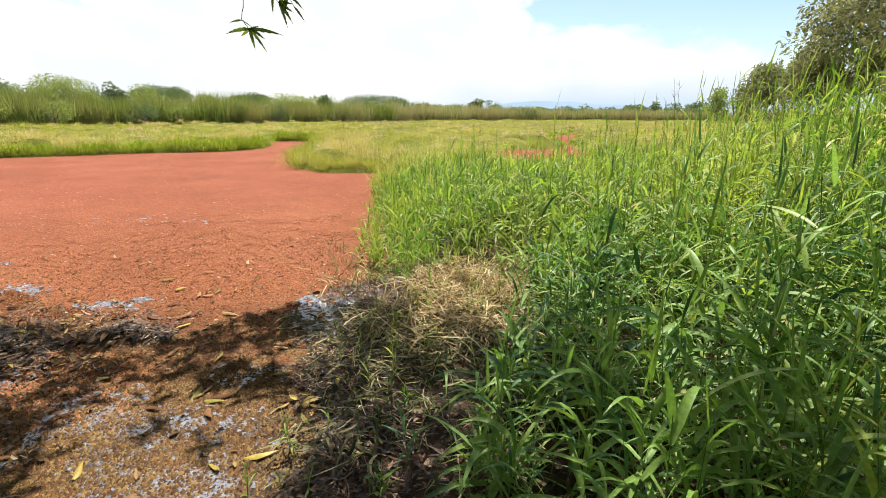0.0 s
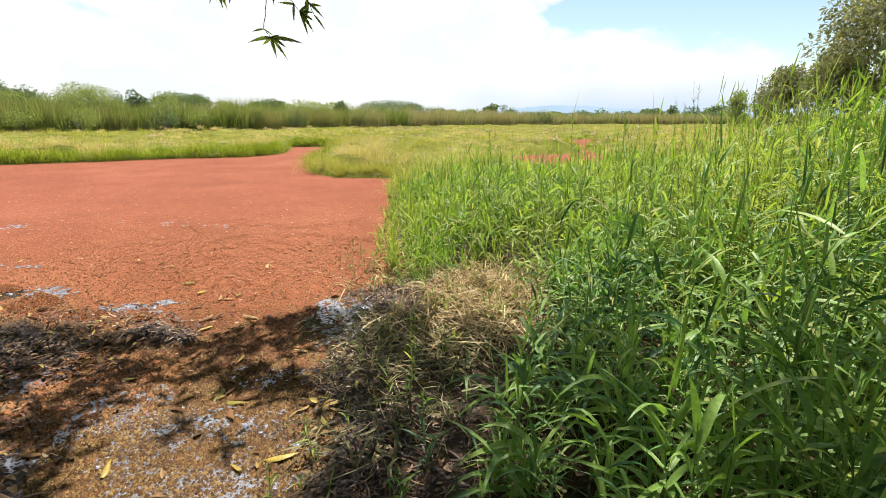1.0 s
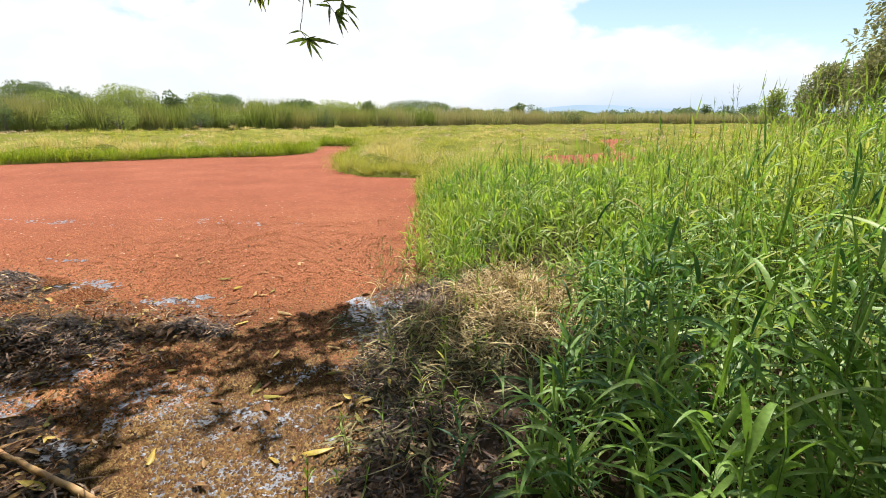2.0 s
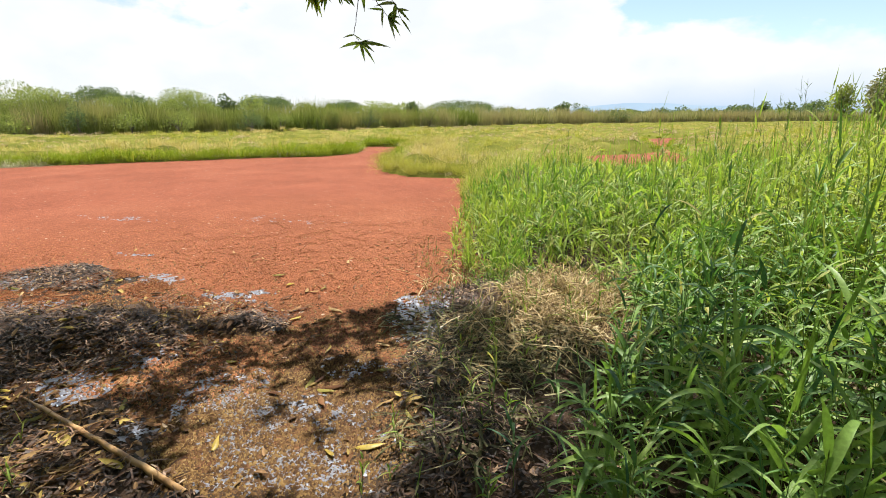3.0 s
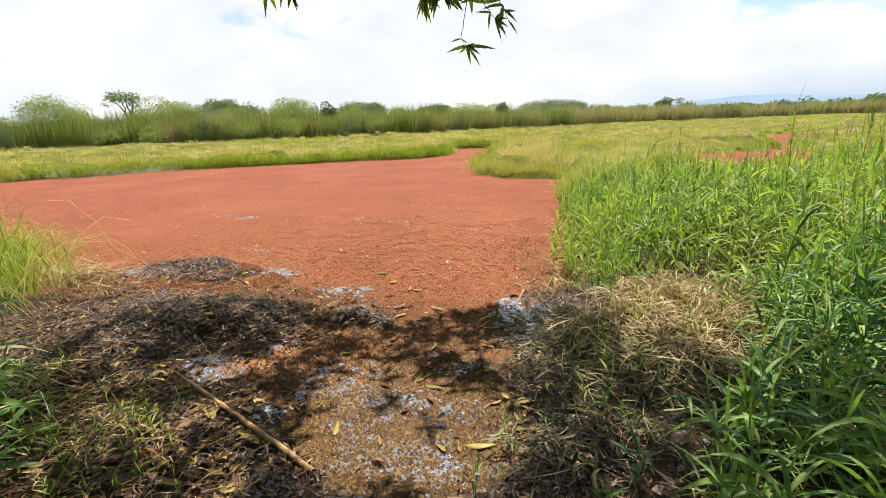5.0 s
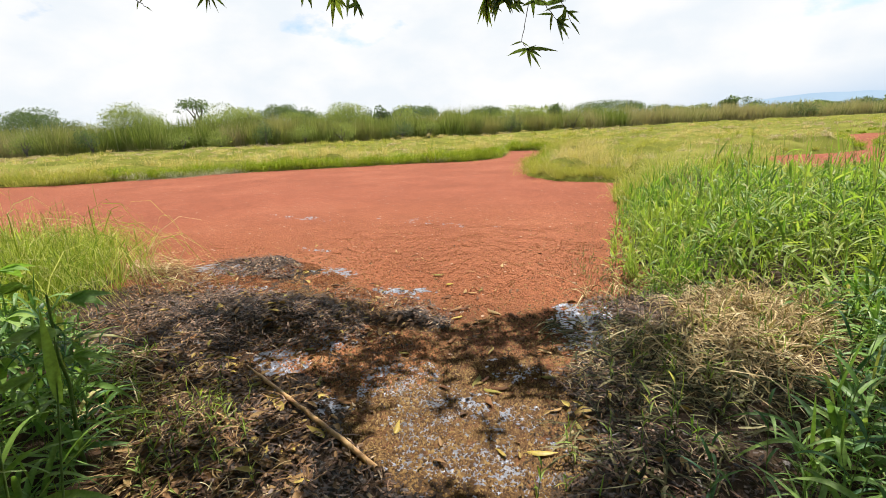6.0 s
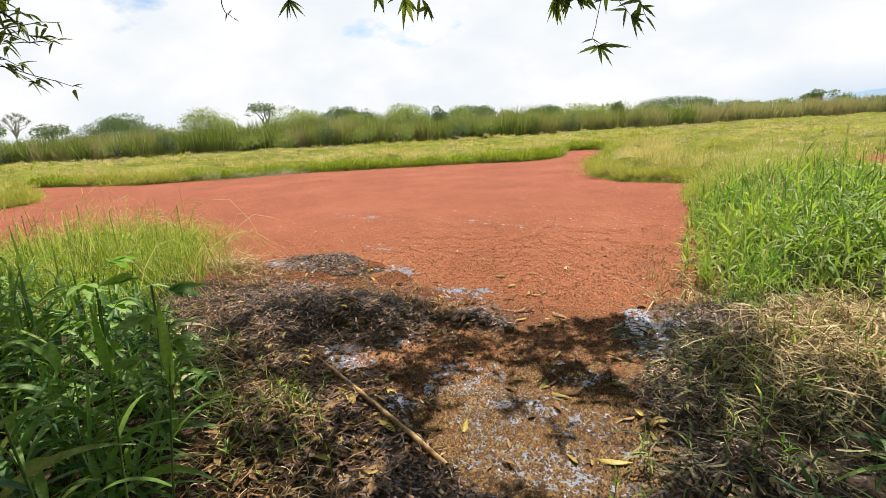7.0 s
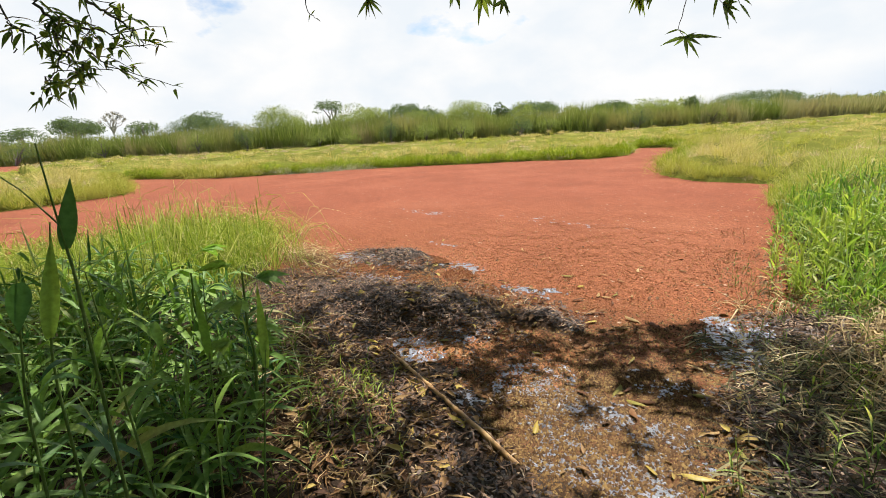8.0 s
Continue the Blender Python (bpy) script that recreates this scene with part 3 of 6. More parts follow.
hx = np.linspace(-26, 38, 110)
hz = 2.0 * np.exp(-((hx - 6) / 12) ** 2) + 0.5 * np.exp(-((hx - 19) / 5) ** 2) + 0.06 * grid_noise(hx, hx, 0.8, 5)
hr = 3000.0
top = np.stack([hr * np.sin(np.radians(hx)), hr * np.cos(np.radians(hx)), hr * np.tan(np.radians(hz * 0.85)) + 1.6], 1)
back = top * np.array([1.08, 1.08, 0]) + np.array([0, 0, -20])
foot = top * np.array([0.97, 0.97, 0]) + np.array([0, 0, -20])
k = len(hx)
q = np.arange(k - 1)
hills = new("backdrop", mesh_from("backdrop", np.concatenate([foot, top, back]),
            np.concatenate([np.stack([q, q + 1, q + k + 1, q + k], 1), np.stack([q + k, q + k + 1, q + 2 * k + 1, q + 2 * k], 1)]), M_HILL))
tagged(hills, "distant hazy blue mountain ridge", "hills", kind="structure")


# ---- far plants: meadow, reeds, trees ----
def stuff(name, me, label, category):
    return tagged(new(name, me), label, category, kind="stuff")


def dirs(az, el):
    return np.stack([np.cos(el) * np.cos(az), np.cos(el) * np.sin(az), np.sin(el)], -1)


def meadow_points(count, r0, r1, power):
    r = (r0 ** power + RNG.random(count) * (r1 ** power - r0 ** power)) ** (1 / power)
    az = np.radians(RNG.uniform(-104, 46, count))
    x, y = r * np.sin(az), r * np.cos(az)
    keep = ~wet(x, y) & ~inside(x, y, TALL) & ~((y < 11.5) & (x > -12)) & ~((inside(x, y, LOW[0]) | inside(x, y, LOW[1])) & (RNG.random(count) < 0.9)) & (r < reed_range(np.degrees(az)) + 3)
    return x[keep], y[keep]


def reed_range(az):
    return np.interp(az, [-95, -76, -60, -45, -30, -15, 0, 10, 30, 60], [100, 66, 56, 54, 58, 72, 95, 130, 150, 150])


def sedge(x, y, length, width, mat, name, label, spread=0.5):
    """Fine arching blades that lean out of tufts."""
    n = len(x)
    lump = grid_noise(x, y, 1.3, 21)
    lean = RNG.random(n) * 2 * np.pi
    el = np.radians(90 - np.abs(RNG.normal(0, 28, n)) * (1 + spread * 0.3))
    z = height(x, y) - 0.02
    L = length * (0.75 + 0.3 * lump) * RNG.uniform(0.7, 1.2, n)
    P = np.stack([x, y, z], 1)
    r = np.hypot(x, y)
    W = width * np.clip(r / 26, 0.6, 2.4) * RNG.uniform(0.7, 1.3, n)
    v, f = ribbons(P, dirs(lean, el), L, W, RNG.uniform(0.1, 0.75, n), 2)
    return stuff(name, mesh_from(name, v, f, mat), label, "sedge")


x, y = meadow_points(105000, 11, 105, 0.85)
pink = (grid_noise(x, y, 0.22, 31) + 0.5 * grid_noise(x, y, 0.7, 32)) > 0.12
sedge(x[~pink], y[~pink], 0.36, 0.016, M_SEDGE, "sedge_meadow", "yellow-green sedge meadow floating round the pond")
sedge(x[pink], y[pink], 0.36, 0.014, M_PINK, "dry_sedge_patch", "patches of dry pinkish tan sedge in the meadow")


def tussocks(x, y, per, size, mat, name, label, fine=1.0, segs=3, rise=66, flop=(0.35, 0.95)):
    """Domed tufts whose blades arch out and over from a crown."""
    n = len(x)
    z = height(x, y)
    s = size * RNG.uniform(0.65, 1.25, n)
    i = np.repeat(np.arange(n), per)
    m = len(i)
    a = RNG.random(m) * 6.28
    q = 0.22 * s[i] * np.sqrt(RNG.random(m))
    P = np.stack([x[i] + q * np.cos(a), y[i] + q * np.sin(a), z[i] - 0.02], 1)
    comb = RNG.random(n)[i] * 6.28
    a = np.where(RNG.random(m) < 0.45, comb + RNG.normal(0, 0.5, m), a)
    r = np.hypot(x, y)[i]
    v, f = ribbons(P, dirs(a, np.radians(np.clip(RNG.normal(rise, 13, m), 30, 90))), s[i] * RNG.uniform(0.7, 1.15, m), 0.013 * fine * np.clip(r / 18, 0.75, 2.6) * RNG.uniform(0.7, 1.3, m), RNG.uniform(*flop, m), segs)
    return stuff(name, mesh_from(name, v, f, mat), label, "sedge")


x, y = meadow_points(2700, 11, 75, 0.7)
odd = grid_noise(x, y, 0.3, 35) > 0.25
rosy = (grid_noise(x, y, 0.22, 31) + 0.5 * grid_noise(x, y, 0.7, 32)) > 0.12
tussocks(x[rosy], y[rosy], 30, 0.6, M_PINK, "dry_sedge_tussocks", "bleached pinkish tan sedge tussocks in the meadow", 0.95, 2, 60, (0.6, 1.3))
x, y, odd = x[~rosy], y[~rosy], odd[~rosy]
tussocks(x[~odd], y[~odd], 38, 0.85, M_SEDGE, "sedge_tussocks", "soft yellow-green sedge tussocks with flopping blades", 0.95, 2, 62, (0.6, 1.3))
tussocks(x[odd], y[odd], 38, 0.85, M_SEDGE_MID, "green_sedge_tussocks", "darker green sedge tussocks in the meadow", 1.0, 2)


def along(line, count, inner, outer):
    """Points strewn along a line, off to both sides."""
    p = np.array(line, float)
    seg = np.hypot(*np.diff(p, axis=0).T)
    t = np.sort(RNG.random(count)) * seg.sum()
    c = np.concatenate([[0], np.cumsum(seg)])
    i = np.clip(np.searchsorted(c, t) - 1, 0, len(seg) - 1)
    s = ((t - c[i]) / seg[i])[:, None]
    q = p[i] * (1 - s) + p[i + 1] * s
    nrm = np.stack([-(p[i + 1] - p[i])[:, 1], (p[i + 1] - p[i])[:, 0]], 1) / seg[i][:, None]
    return q + nrm * RNG.uniform(inner, outer, count)[:, None]


for line, count in ((BANK, 900), (POOL_A + POOL_A[:1], 110), (POOL_B + POOL_B[:1], 120)):
    p = along(line, count, 0.0, 0.45)
    p = p[(grid_noise(p[:, 0], p[:, 1], 0.9, 23) > -0.85) & (edge_distance(p[:, 0], p[:, 1], LOW[0]) > 0.5) & (edge_distance(p[:, 0], p[:, 1], LOW[1]) > 0.5) & ~inside(p[:, 0], p[:, 1], LOW[0])]
    big = (1.08 if line is BANK else 0.55) + (0.4 if line is BANK else 0.15) * grid_noise(p[:, 0], p[:, 1], 0.55, 24)
    pale = grid_noise(p[:, 0], p[:, 1], 0.35, 25) > np.where(((p[:, 0] > -10) & (p[:, 1] < 26)) | ((p[:, 0] < -18) & (p[:, 1] < 5)), -0.35, 0.45)
    for sel, mat, label in ((~pale, M_SEDGE_EDGE, "dense green sedge tufts overhanging the waterline"), (pale, M_SEDGE_MID, "pale yellowish sedge tufts overhanging the waterline")):
        tussocks(p[sel, 0], p[sel, 1], 56, big[sel], mat, "bank_sedge", label, 0.9, 2, 72, (0.5, 1.25))
p = along(BANK, 420, 0.3, 2.6)
p = p[~wet(p[:, 0], p[:, 1])]
tussocks(p[:, 0], p[:, 1], 40, 1.05, M_SEDGE, "pale_bank_sedge", "pale yellowish sedge mounds behind the waterline", 1.0, 2)
p = along(BANK, 420, -0.05, 0.3)
p = p[grid_noise(p[:, 0], p[:, 1], 0.5, 26) > 0.3]
tussocks(p[:, 0], p[:, 1], 26, 0.75, M_PALE, "dry_bank_sedge", "withered pale blades hanging over the waterline")
p = along([(-22.6, 9.3), (-21.2, 10.9), (-20.8, 12.6), (-19.9, 13.4)], 60, -0.2, 0.35)
tussocks(p[:, 0], p[:, 1], 34, 1.0, M_PALE, "dry_bank_sedge", "withered pale sedge flopped over the waterline", 0.9, 3, 55, (0.8, 1.5))

# reed belt
n = 70000
az = RNG.uniform(-104, 40, n)
depth = RNG.random(n) ** 1.6 * 11
r = reed_range(az) + depth + 1.5 * grid_noise(az, az * 0, 0.35, 41)
x, y = r * np.sin(np.radians(az)), r * np.cos(np.radians(az))
tall = np.interp(az, [-95, -78, -60, -40, -20, 0, 12, 40], [4.0, 3.2, 3.1, 3.0, 3.1, 3.0, 2.8, 2.6]) * (1 + 0.12 * grid_noise(az, az * 0 + 3, 0.6, 42) + 0.08 * grid_noise(az, az * 0 + 5, 2.3, 45)) * RNG.uniform(0.72, 1.12, n) * (0.86 + 0.03 * depth)
P = np.stack([x, y, height(x, y)], 1)
dry = (az > -14 + 9 * grid_noise(x, y, 0.12, 44)) | (grid_noise(x, y, 0.16, 43) > 0.62)
for sel, mat, name, label in ((~dry, M_REED, "cattail_belt", "tall dark green cattail belt behind the meadow"), (dry, M_REED_DRY, "dry_cattail_belt", "browned dry cattails among the green belt")):
    m = int(sel.sum())
    v, f = ribbons(P[sel], dirs(RNG.random(m) * 6.28, np.radians(90 - np.abs(RNG.normal(0, 15, m)))), tall[sel], 0.042 * np.clip(r[sel] / 60, 0.8, 2.2) * 1.12 * RNG.uniform(0.6, 1.3, m),
                   np.where(RNG.random(m) < 0.3, RNG.uniform(0.1, 0.45, m), RNG.uniform(0, 0.1, m)), 2, 0, "reed", dirs(RNG.random(m) * 6.28, np.zeros(m)))
    stuff(name, mesh_from(name, v, f, mat), label, "reeds")


LEAFY = 1.5


def crown_mesh(name, lobes, count, size, mat, flat=0.0, rng=None):
    """Many small leaf sprays in shells round a set of lobes (centre, radii)."""
    c = np.array([l[0] for l in lobes], float)
    e = np.array([l[1] for l in lobes], float)
    wgt = e.prod(1) ** (2 / 3)
    count, size = int(count * LEAFY), size * 0.9
    i = rng.choice(len(lobes), count, p=wgt / wgt.sum())
    d = unit(rng.normal(0, 1, (count, 3)))
    rad = 1 - 0.55 * rng.random(count) ** 2
    rad *= 1 + np.clip(0.08 * rng.normal(0, 1, count), -0.2, 0.03)
    P = c[i] + d * e[i] * rad[:, None]
    D = unit(d * 0.6 + rng.normal(0, 0.6, (count, 3)) + np.array([0, 0, -0.15]))
    D[:, 2] *= 1 - flat
    L = (size * rng.uniform(0.6, 1.4, count))[:, None]
    D, side = unit(D), unit(rng.normal(0, 1, (count, 3)))
    mid = P + D * L * 0.45
    V = np.stack([P, mid + side * L * 0.27, P + D * L - np.array([0, 0, 0.12]) * L, mid - side * L * 0.27], 1).reshape(-1, 3)
    return mesh_from(name, V, np.arange(count * 4).reshape(-1, 4), mat)


def tree(name, az, dist, top_el, width, style, label, leaf=M_TREELEAF, count=1500, size=0.5, seed=0, bark=M_BARK, flatness=1.0):
    """A tree whose crown reaches top_el degrees above eye level at a bearing and distance."""
    rng = np.random.default_rng(100 + seed)
    x, y = dist * math.sin(radians(az)), dist * math.cos(radians(az))
    g = float(height(np.array([x]), np.array([y]))[0])
    H = 1.6 + dist * math.tan(radians(top_el)) - g
    w = dist * math.tan(radians(width)) / 2
    thing = new(name)
    thing.location = (x, y, g)
    tagged(thing, label, "bush" if style == "bush" else "tree", group="trees and bushes behind the marsh")
    lobes = []
    if style == "umbrella":
        for i in range(13):
            a, q = rng.random() * 6.28, math.sqrt(rng.random())
            ex = w * rng.uniform(0.25, 0.42)
            lobes.append(((w * 0.8 * q * math.cos(a), w * 0.8 * q * math.sin(a), H * (0.84 - 0.2 * q * q) + rng.normal(0, 0.03) * H), (ex, ex, H * rng.uniform(0.12, 0.19))))
        fork = 0.35
    elif style == "bush":
        for i in range(12 if count < 5000 else 34):
            a, q = rng.random() * 6.28, math.sqrt(rng.random())
            ex = w * rng.uniform(0.3, 0.5) * (1 if count < 5000 else 0.75)
            lobes.append(((w * 0.7 * q * math.cos(a), w * 0.7 * q * math.sin(a), H * (0.74 - 0.42 * q * q + rng.uniform(-0.1, 0.06))), (ex, ex, H * rng.uniform(0.2, 0.3) * (1 if count < 5000 else 0.5))))
        fork = 0.12
    elif style == "bare":
        for i in range(16):
            a, q = i * 2.4, math.sqrt((i + 0.5) / 16)
            lobes.append(((w * 0.85 * q * math.cos(a), w * 0.85 * q * math.sin(a), H * (0.9 - 0.2 * q * q)), (w * 0.12, w * 0.12, H * 0.05)))
        fork = 0.45
    else:
        for i in range(12 if count < 5000 else 26):
            a, q = rng.random() * 6.28, math.sqrt(rng.random())
            ex = w * rng.uniform(0.3, 0.5)
            lobes.append(((w * 0.75 * q * math.cos(a), w * 0.75 * q * math.sin(a), H * rng.uniform(0.55 if count < 5000 else 0.45, 0.88)), (ex, ex, H * rng.uniform(0.07, 0.13))))
        fork = 0.4
    top = max(c[2] for c, e in lobes)
    lobes = [((c[0], c[1], top - (top - c[2]) * flatness), (e[0], e[1], e[2] * flatness)) for c, e in lobes]
    reach = max(c[2] + 0.9 * e[2] for c, e in lobes)
    lobes = [((c[0], c[1], c[2] * H / reach), (e[0], e[1], e[2] * H / reach)) for c, e in lobes]
    tr = (0.015 if style == "bare" else 0.035 if count < 5000 else 0.016) * H + 0.02
    v, f = tube(bent((0, 0, -0.1), (rng.normal(0, 0.05) * H, rng.normal(0, 0.05) * H, H * fork), 0, 6, 0.02 * H, seed), np.linspace(tr, tr * 0.7, 6), 8)
    tip = v[-8:].mean(0)
    part("trunk", mesh_from("trunk", v, f, bark), thing)
    for j, (c, e) in enumerate(lobes[:6] if style != "bare" else lobes):
        v, f = tube(bent(tip * np.array([1, 1, 0.97]), np.array(c) + np.array([0, 0, e[2] * 0.4]), 0.05 * H, 7, 0.02 * H, seed + j), np.linspace(tr * 0.6, tr * 0.12, 7), 6)
        part("limb", mesh_from("limb", v, f, bark), thing)
    if style == "bare":
        hp = Heap()
        for c, e in lobes:
            m = 24
            hp.add(*stalks(np.tile(np.array(c) * np.array([0.9, 0.9, 0.97]), (m, 1)), unit(rng.normal(0, 0.55, (m, 3)) + np.array([c[0] / w, c[1] / w, 0.6])), w * rng.uniform(0.16, 0.34, m), 0.035, 0.05, 3))
        part("twigs", hp.mesh("twigs", bark), thing, "bare grey twigs")
    if count:
        part("crown", crown_mesh("crown", lobes, count, size, leaf, 0.5 if style == "umbrella" else 0.0, rng), thing)
    return thing


SCRUB = "low green scrub bush in the reed belt"
for i, az in enumerate(np.arange(-97, 22, 3.1)):
    rr = float(reed_range(az)) + 9 + 6 * random.random()
    el = float(np.interp(az, [-97, -76, -64, -40, -20, -5, 22], [1.0, 1.2, 2.6, 2.7, 2.1, 1.3, 0.9])) * random.uniform(0.8, 1.12)
    tree("scrub_bush", az + random.uniform(-1, 1), rr, el, random.uniform(3.4, 5.6), "bush", SCRUB, M_BUSHLEAF if i % 2 else M_TREELEAF, 1150, 0.25 * rr / 65, 60 + i)
for i, az in enumerate((-88, -81.5, -74, -69, -61.5, -57.5, -52.5, -48.5, -45, -37.5, -33.5, -28.5, -25.5, -17.5)):
    rr = float(reed_range(az)) - 0.5
    tree("scrub_bush", az + random.uniform(-1, 1), rr, random.uniform(0.9, 1.7), random.uniform(2.4, 4.4), "bush", "low light green scrub bush before the reeds", M_BUSHLEAF if i % 3 else M_TREELEAF, 1000, 0.17, 210 + i)
UMB = "flat-topped spreading rain tree behind the reeds"
BSH = "rounded light green willow bush rising from the reeds"
tree("rain_tree", -87.6, 210, 2.3, 3.4, "umbrella", "far flat-topped rain tree, hazy in the distance", count=1305, size=0.61, seed=1)
tree("rain_tree", -84.0, 150, 3.05, 5.4, "umbrella", "dark flat-topped rain tree behind the reeds", count=4800, size=0.45, seed=2)
tree("bare_tree", -80.7, 120, 3.6, 2.6, "bare", "pale bare fan-shaped tree with few leaves", M_BUSHLEAF, 0, 0.4, 3, M_PALEBARK)
tree("rain_tree", -78.3, 150, 2.6, 3.4, "umbrella", UMB, count=1305, size=0.48, seed=4)
tree("rain_tree", -73.0, 100, 3.3, 9.0, "bush", "wide low-domed rain tree behind the reeds", count=8200, size=0.33, seed=5)
tree("willow_bush", -65.4, 66, 3.7, 8.2, "bush", BSH, M_BUSHLEAF, 6120, 0.19, 6)
tree("slender_tree", -59.7, 85, 4.1, 3.6, "umbrella", "slender dark-leaved tree with a bare trunk and an open flat crown", M_TREELEAF, 620, 0.36, 7, flatness=0.55)
tree("willow_bush", -56.2, 64, 3.6, 8.4, "bush", BSH, M_BUSHLEAF, 7600, 0.19, 8)
tree("rain_tree", -51.2, 90, 3.35, 5.2, "umbrella", UMB, count=4350, size=0.27, seed=9)
tree("rain_tree", -48.2, 100, 2.95, 3.4, "umbrella", UMB, count=1740, size=0.34, seed=10)
tree("willow_bush", -44.2, 62, 3.35, 8.4, "bush", BSH, M_BUSHLEAF, 7600, 0.19, 11)
tree("dark_bush", -39.8, 66, 2.85, 2.4, "bush", "dark green leafy bush in the reed belt", M_TREELEAF, 1400, 0.34, 12)
tree("rain_tree", -36.0, 95, 2.65, 6.0, "umbrella", UMB, count=4930, size=0.29, seed=13)
tree("willow_bush", -31.8, 66, 2.0, 3.6, "bush", BSH, M_BUSHLEAF, 1912, 0.21, 14)
tree("rain_tree", -27.4, 100, 2.3, 4.6, "umbrella", UMB, count=3335, size=0.31, seed=15)
tree("willow_bush", -23.2, 68, 2.2, 6.0, "bush", BSH, M_BUSHLEAF, 4845, 0.20, 16)
tree("dark_bush", -19.6, 75, 2.1, 2.6, "bush", "dark green leafy bush in the reed belt", M_TREELEAF, 1100, 0.34, 17)
tree("rain_tree", -13.9, 115, 2.3, 7.6, "umbrella", UMB, count=5220, size=0.31, seed=18)
tree("rain_tree", -7.6, 130, 1.45, 3.6, "umbrella", UMB, count=1450, size=0.41, seed=19)
tree("willow_bush", -4.6, 105, 1.4, 3.2, "bush", BSH, M_BUSHLEAF, 1530, 0.29, 20)
tree("dark_tree", -2.0, 125, 1.85, 2.3, "round", "small dark round-crowned tree", M_TREELEAF, 900, 0.5, 21)
tree("slender_tree", 0.0, 125, 1.8, 2.2, "round", "small thin-leaved tree with an open crown", M_TREELEAF, 420, 0.42, 22)
for i, (az, el, w) in enumerate(((5.5, 1.0, 3.0), (10.4, 1.25, 3.2), (13.0, 1.0, 2.6), (15.6, 1.3, 3.0), (17.6, 1.6, 1.6), (20.0, 1.5, 3.2), (22.0, 1.7, 2.8), (-86.0, 1.6, 5.0), (-90.5, 1.7, 5.0))):
    tree("far_tree", az, 190 + 7 * i, el, w, "bush" if i % 3 else "umbrella", "far hazy green tree on the edge of the plain", M_TREELEAF, 700, 0.9, 30 + i)
tree("round_tree", 23.5, 95, 3.0, 2.2, "bush", "round-crowned tree standing over the grass", M_BUSHLEAF, 1300, 0.42, 45)
GRY = "large grey-green broadleaf tree with a dense dark crown"
tree("broadleaf_tree", 27.4, 40, 5.2, 6.4, "bush", GRY, M_GREYLEAF, 6500, 0.23, 46)
tree("broadleaf_tree", 31.2, 37, 6.8, 7.0, "bush", GRY, M_GREYLEAF, 7000, 0.23, 47)
tree("broadleaf_tree", 36.0, 38, 7.5, 8.0, "bush", GRY, M_GREYLEAF, 6000, 0.23, 50)
tree("tall_broadleaf_tree", 35.6, 34, 15.0, 13.0, "round", "tall grey-green tree with a pale trunk", M_GREYLEAF, 9000, 0.26, 48, M_PALEBARK)
tree("tall_broadleaf_tree", 41.0, 30, 15.0, 14.0, "round", "tall grey-green tree with a pale trunk", M_GREYLEAF, 9000, 0.24, 49, M_PALEBARK)
# unseen bushes added all round behind the landing, only to block light
for i, (az, dist, el, w) in enumerate(((75, 11, 32, 45), (105, 9, 38, 50), (135, 9, 38, 50), (165, 9, 35, 50), (-165, 9, 38, 50), (-138, 10, 36, 48), (-118, 12, 28, 40))):
    tree("unseen_shade_bush", az, dist, el, w, "bush", "unseen dense bush added behind the landing to block light", M_TREELEAF, 1500, 0.6, 150 + i)


# ---- tall grass ----
def canopy_height(x, y):
    """Height that the tall grass reaches; low at the shore, taller inland, uneven throughout."""
    d = edge_distance(x, y, TALL[:12], False)
    cap = np.interp(y, [0, 4.5, 7.5, 9, 11, 13], [1.6, 1.45, 0.86, 0.52, 0.26, 0.14]) + np.interp(x, [0.9, 2.0, 4.0, 8.0], [0, 0.26, 0.48, 0.9]) * np.clip((14 - y) / 5, 0, 1)
    return np.minimum(0.3 + 0.62 * d, cap) * (1 + 0.2 * grid_noise(x, y, 1.1, 51) + 0.16 * grid_noise(x, y, 2.7, 52))


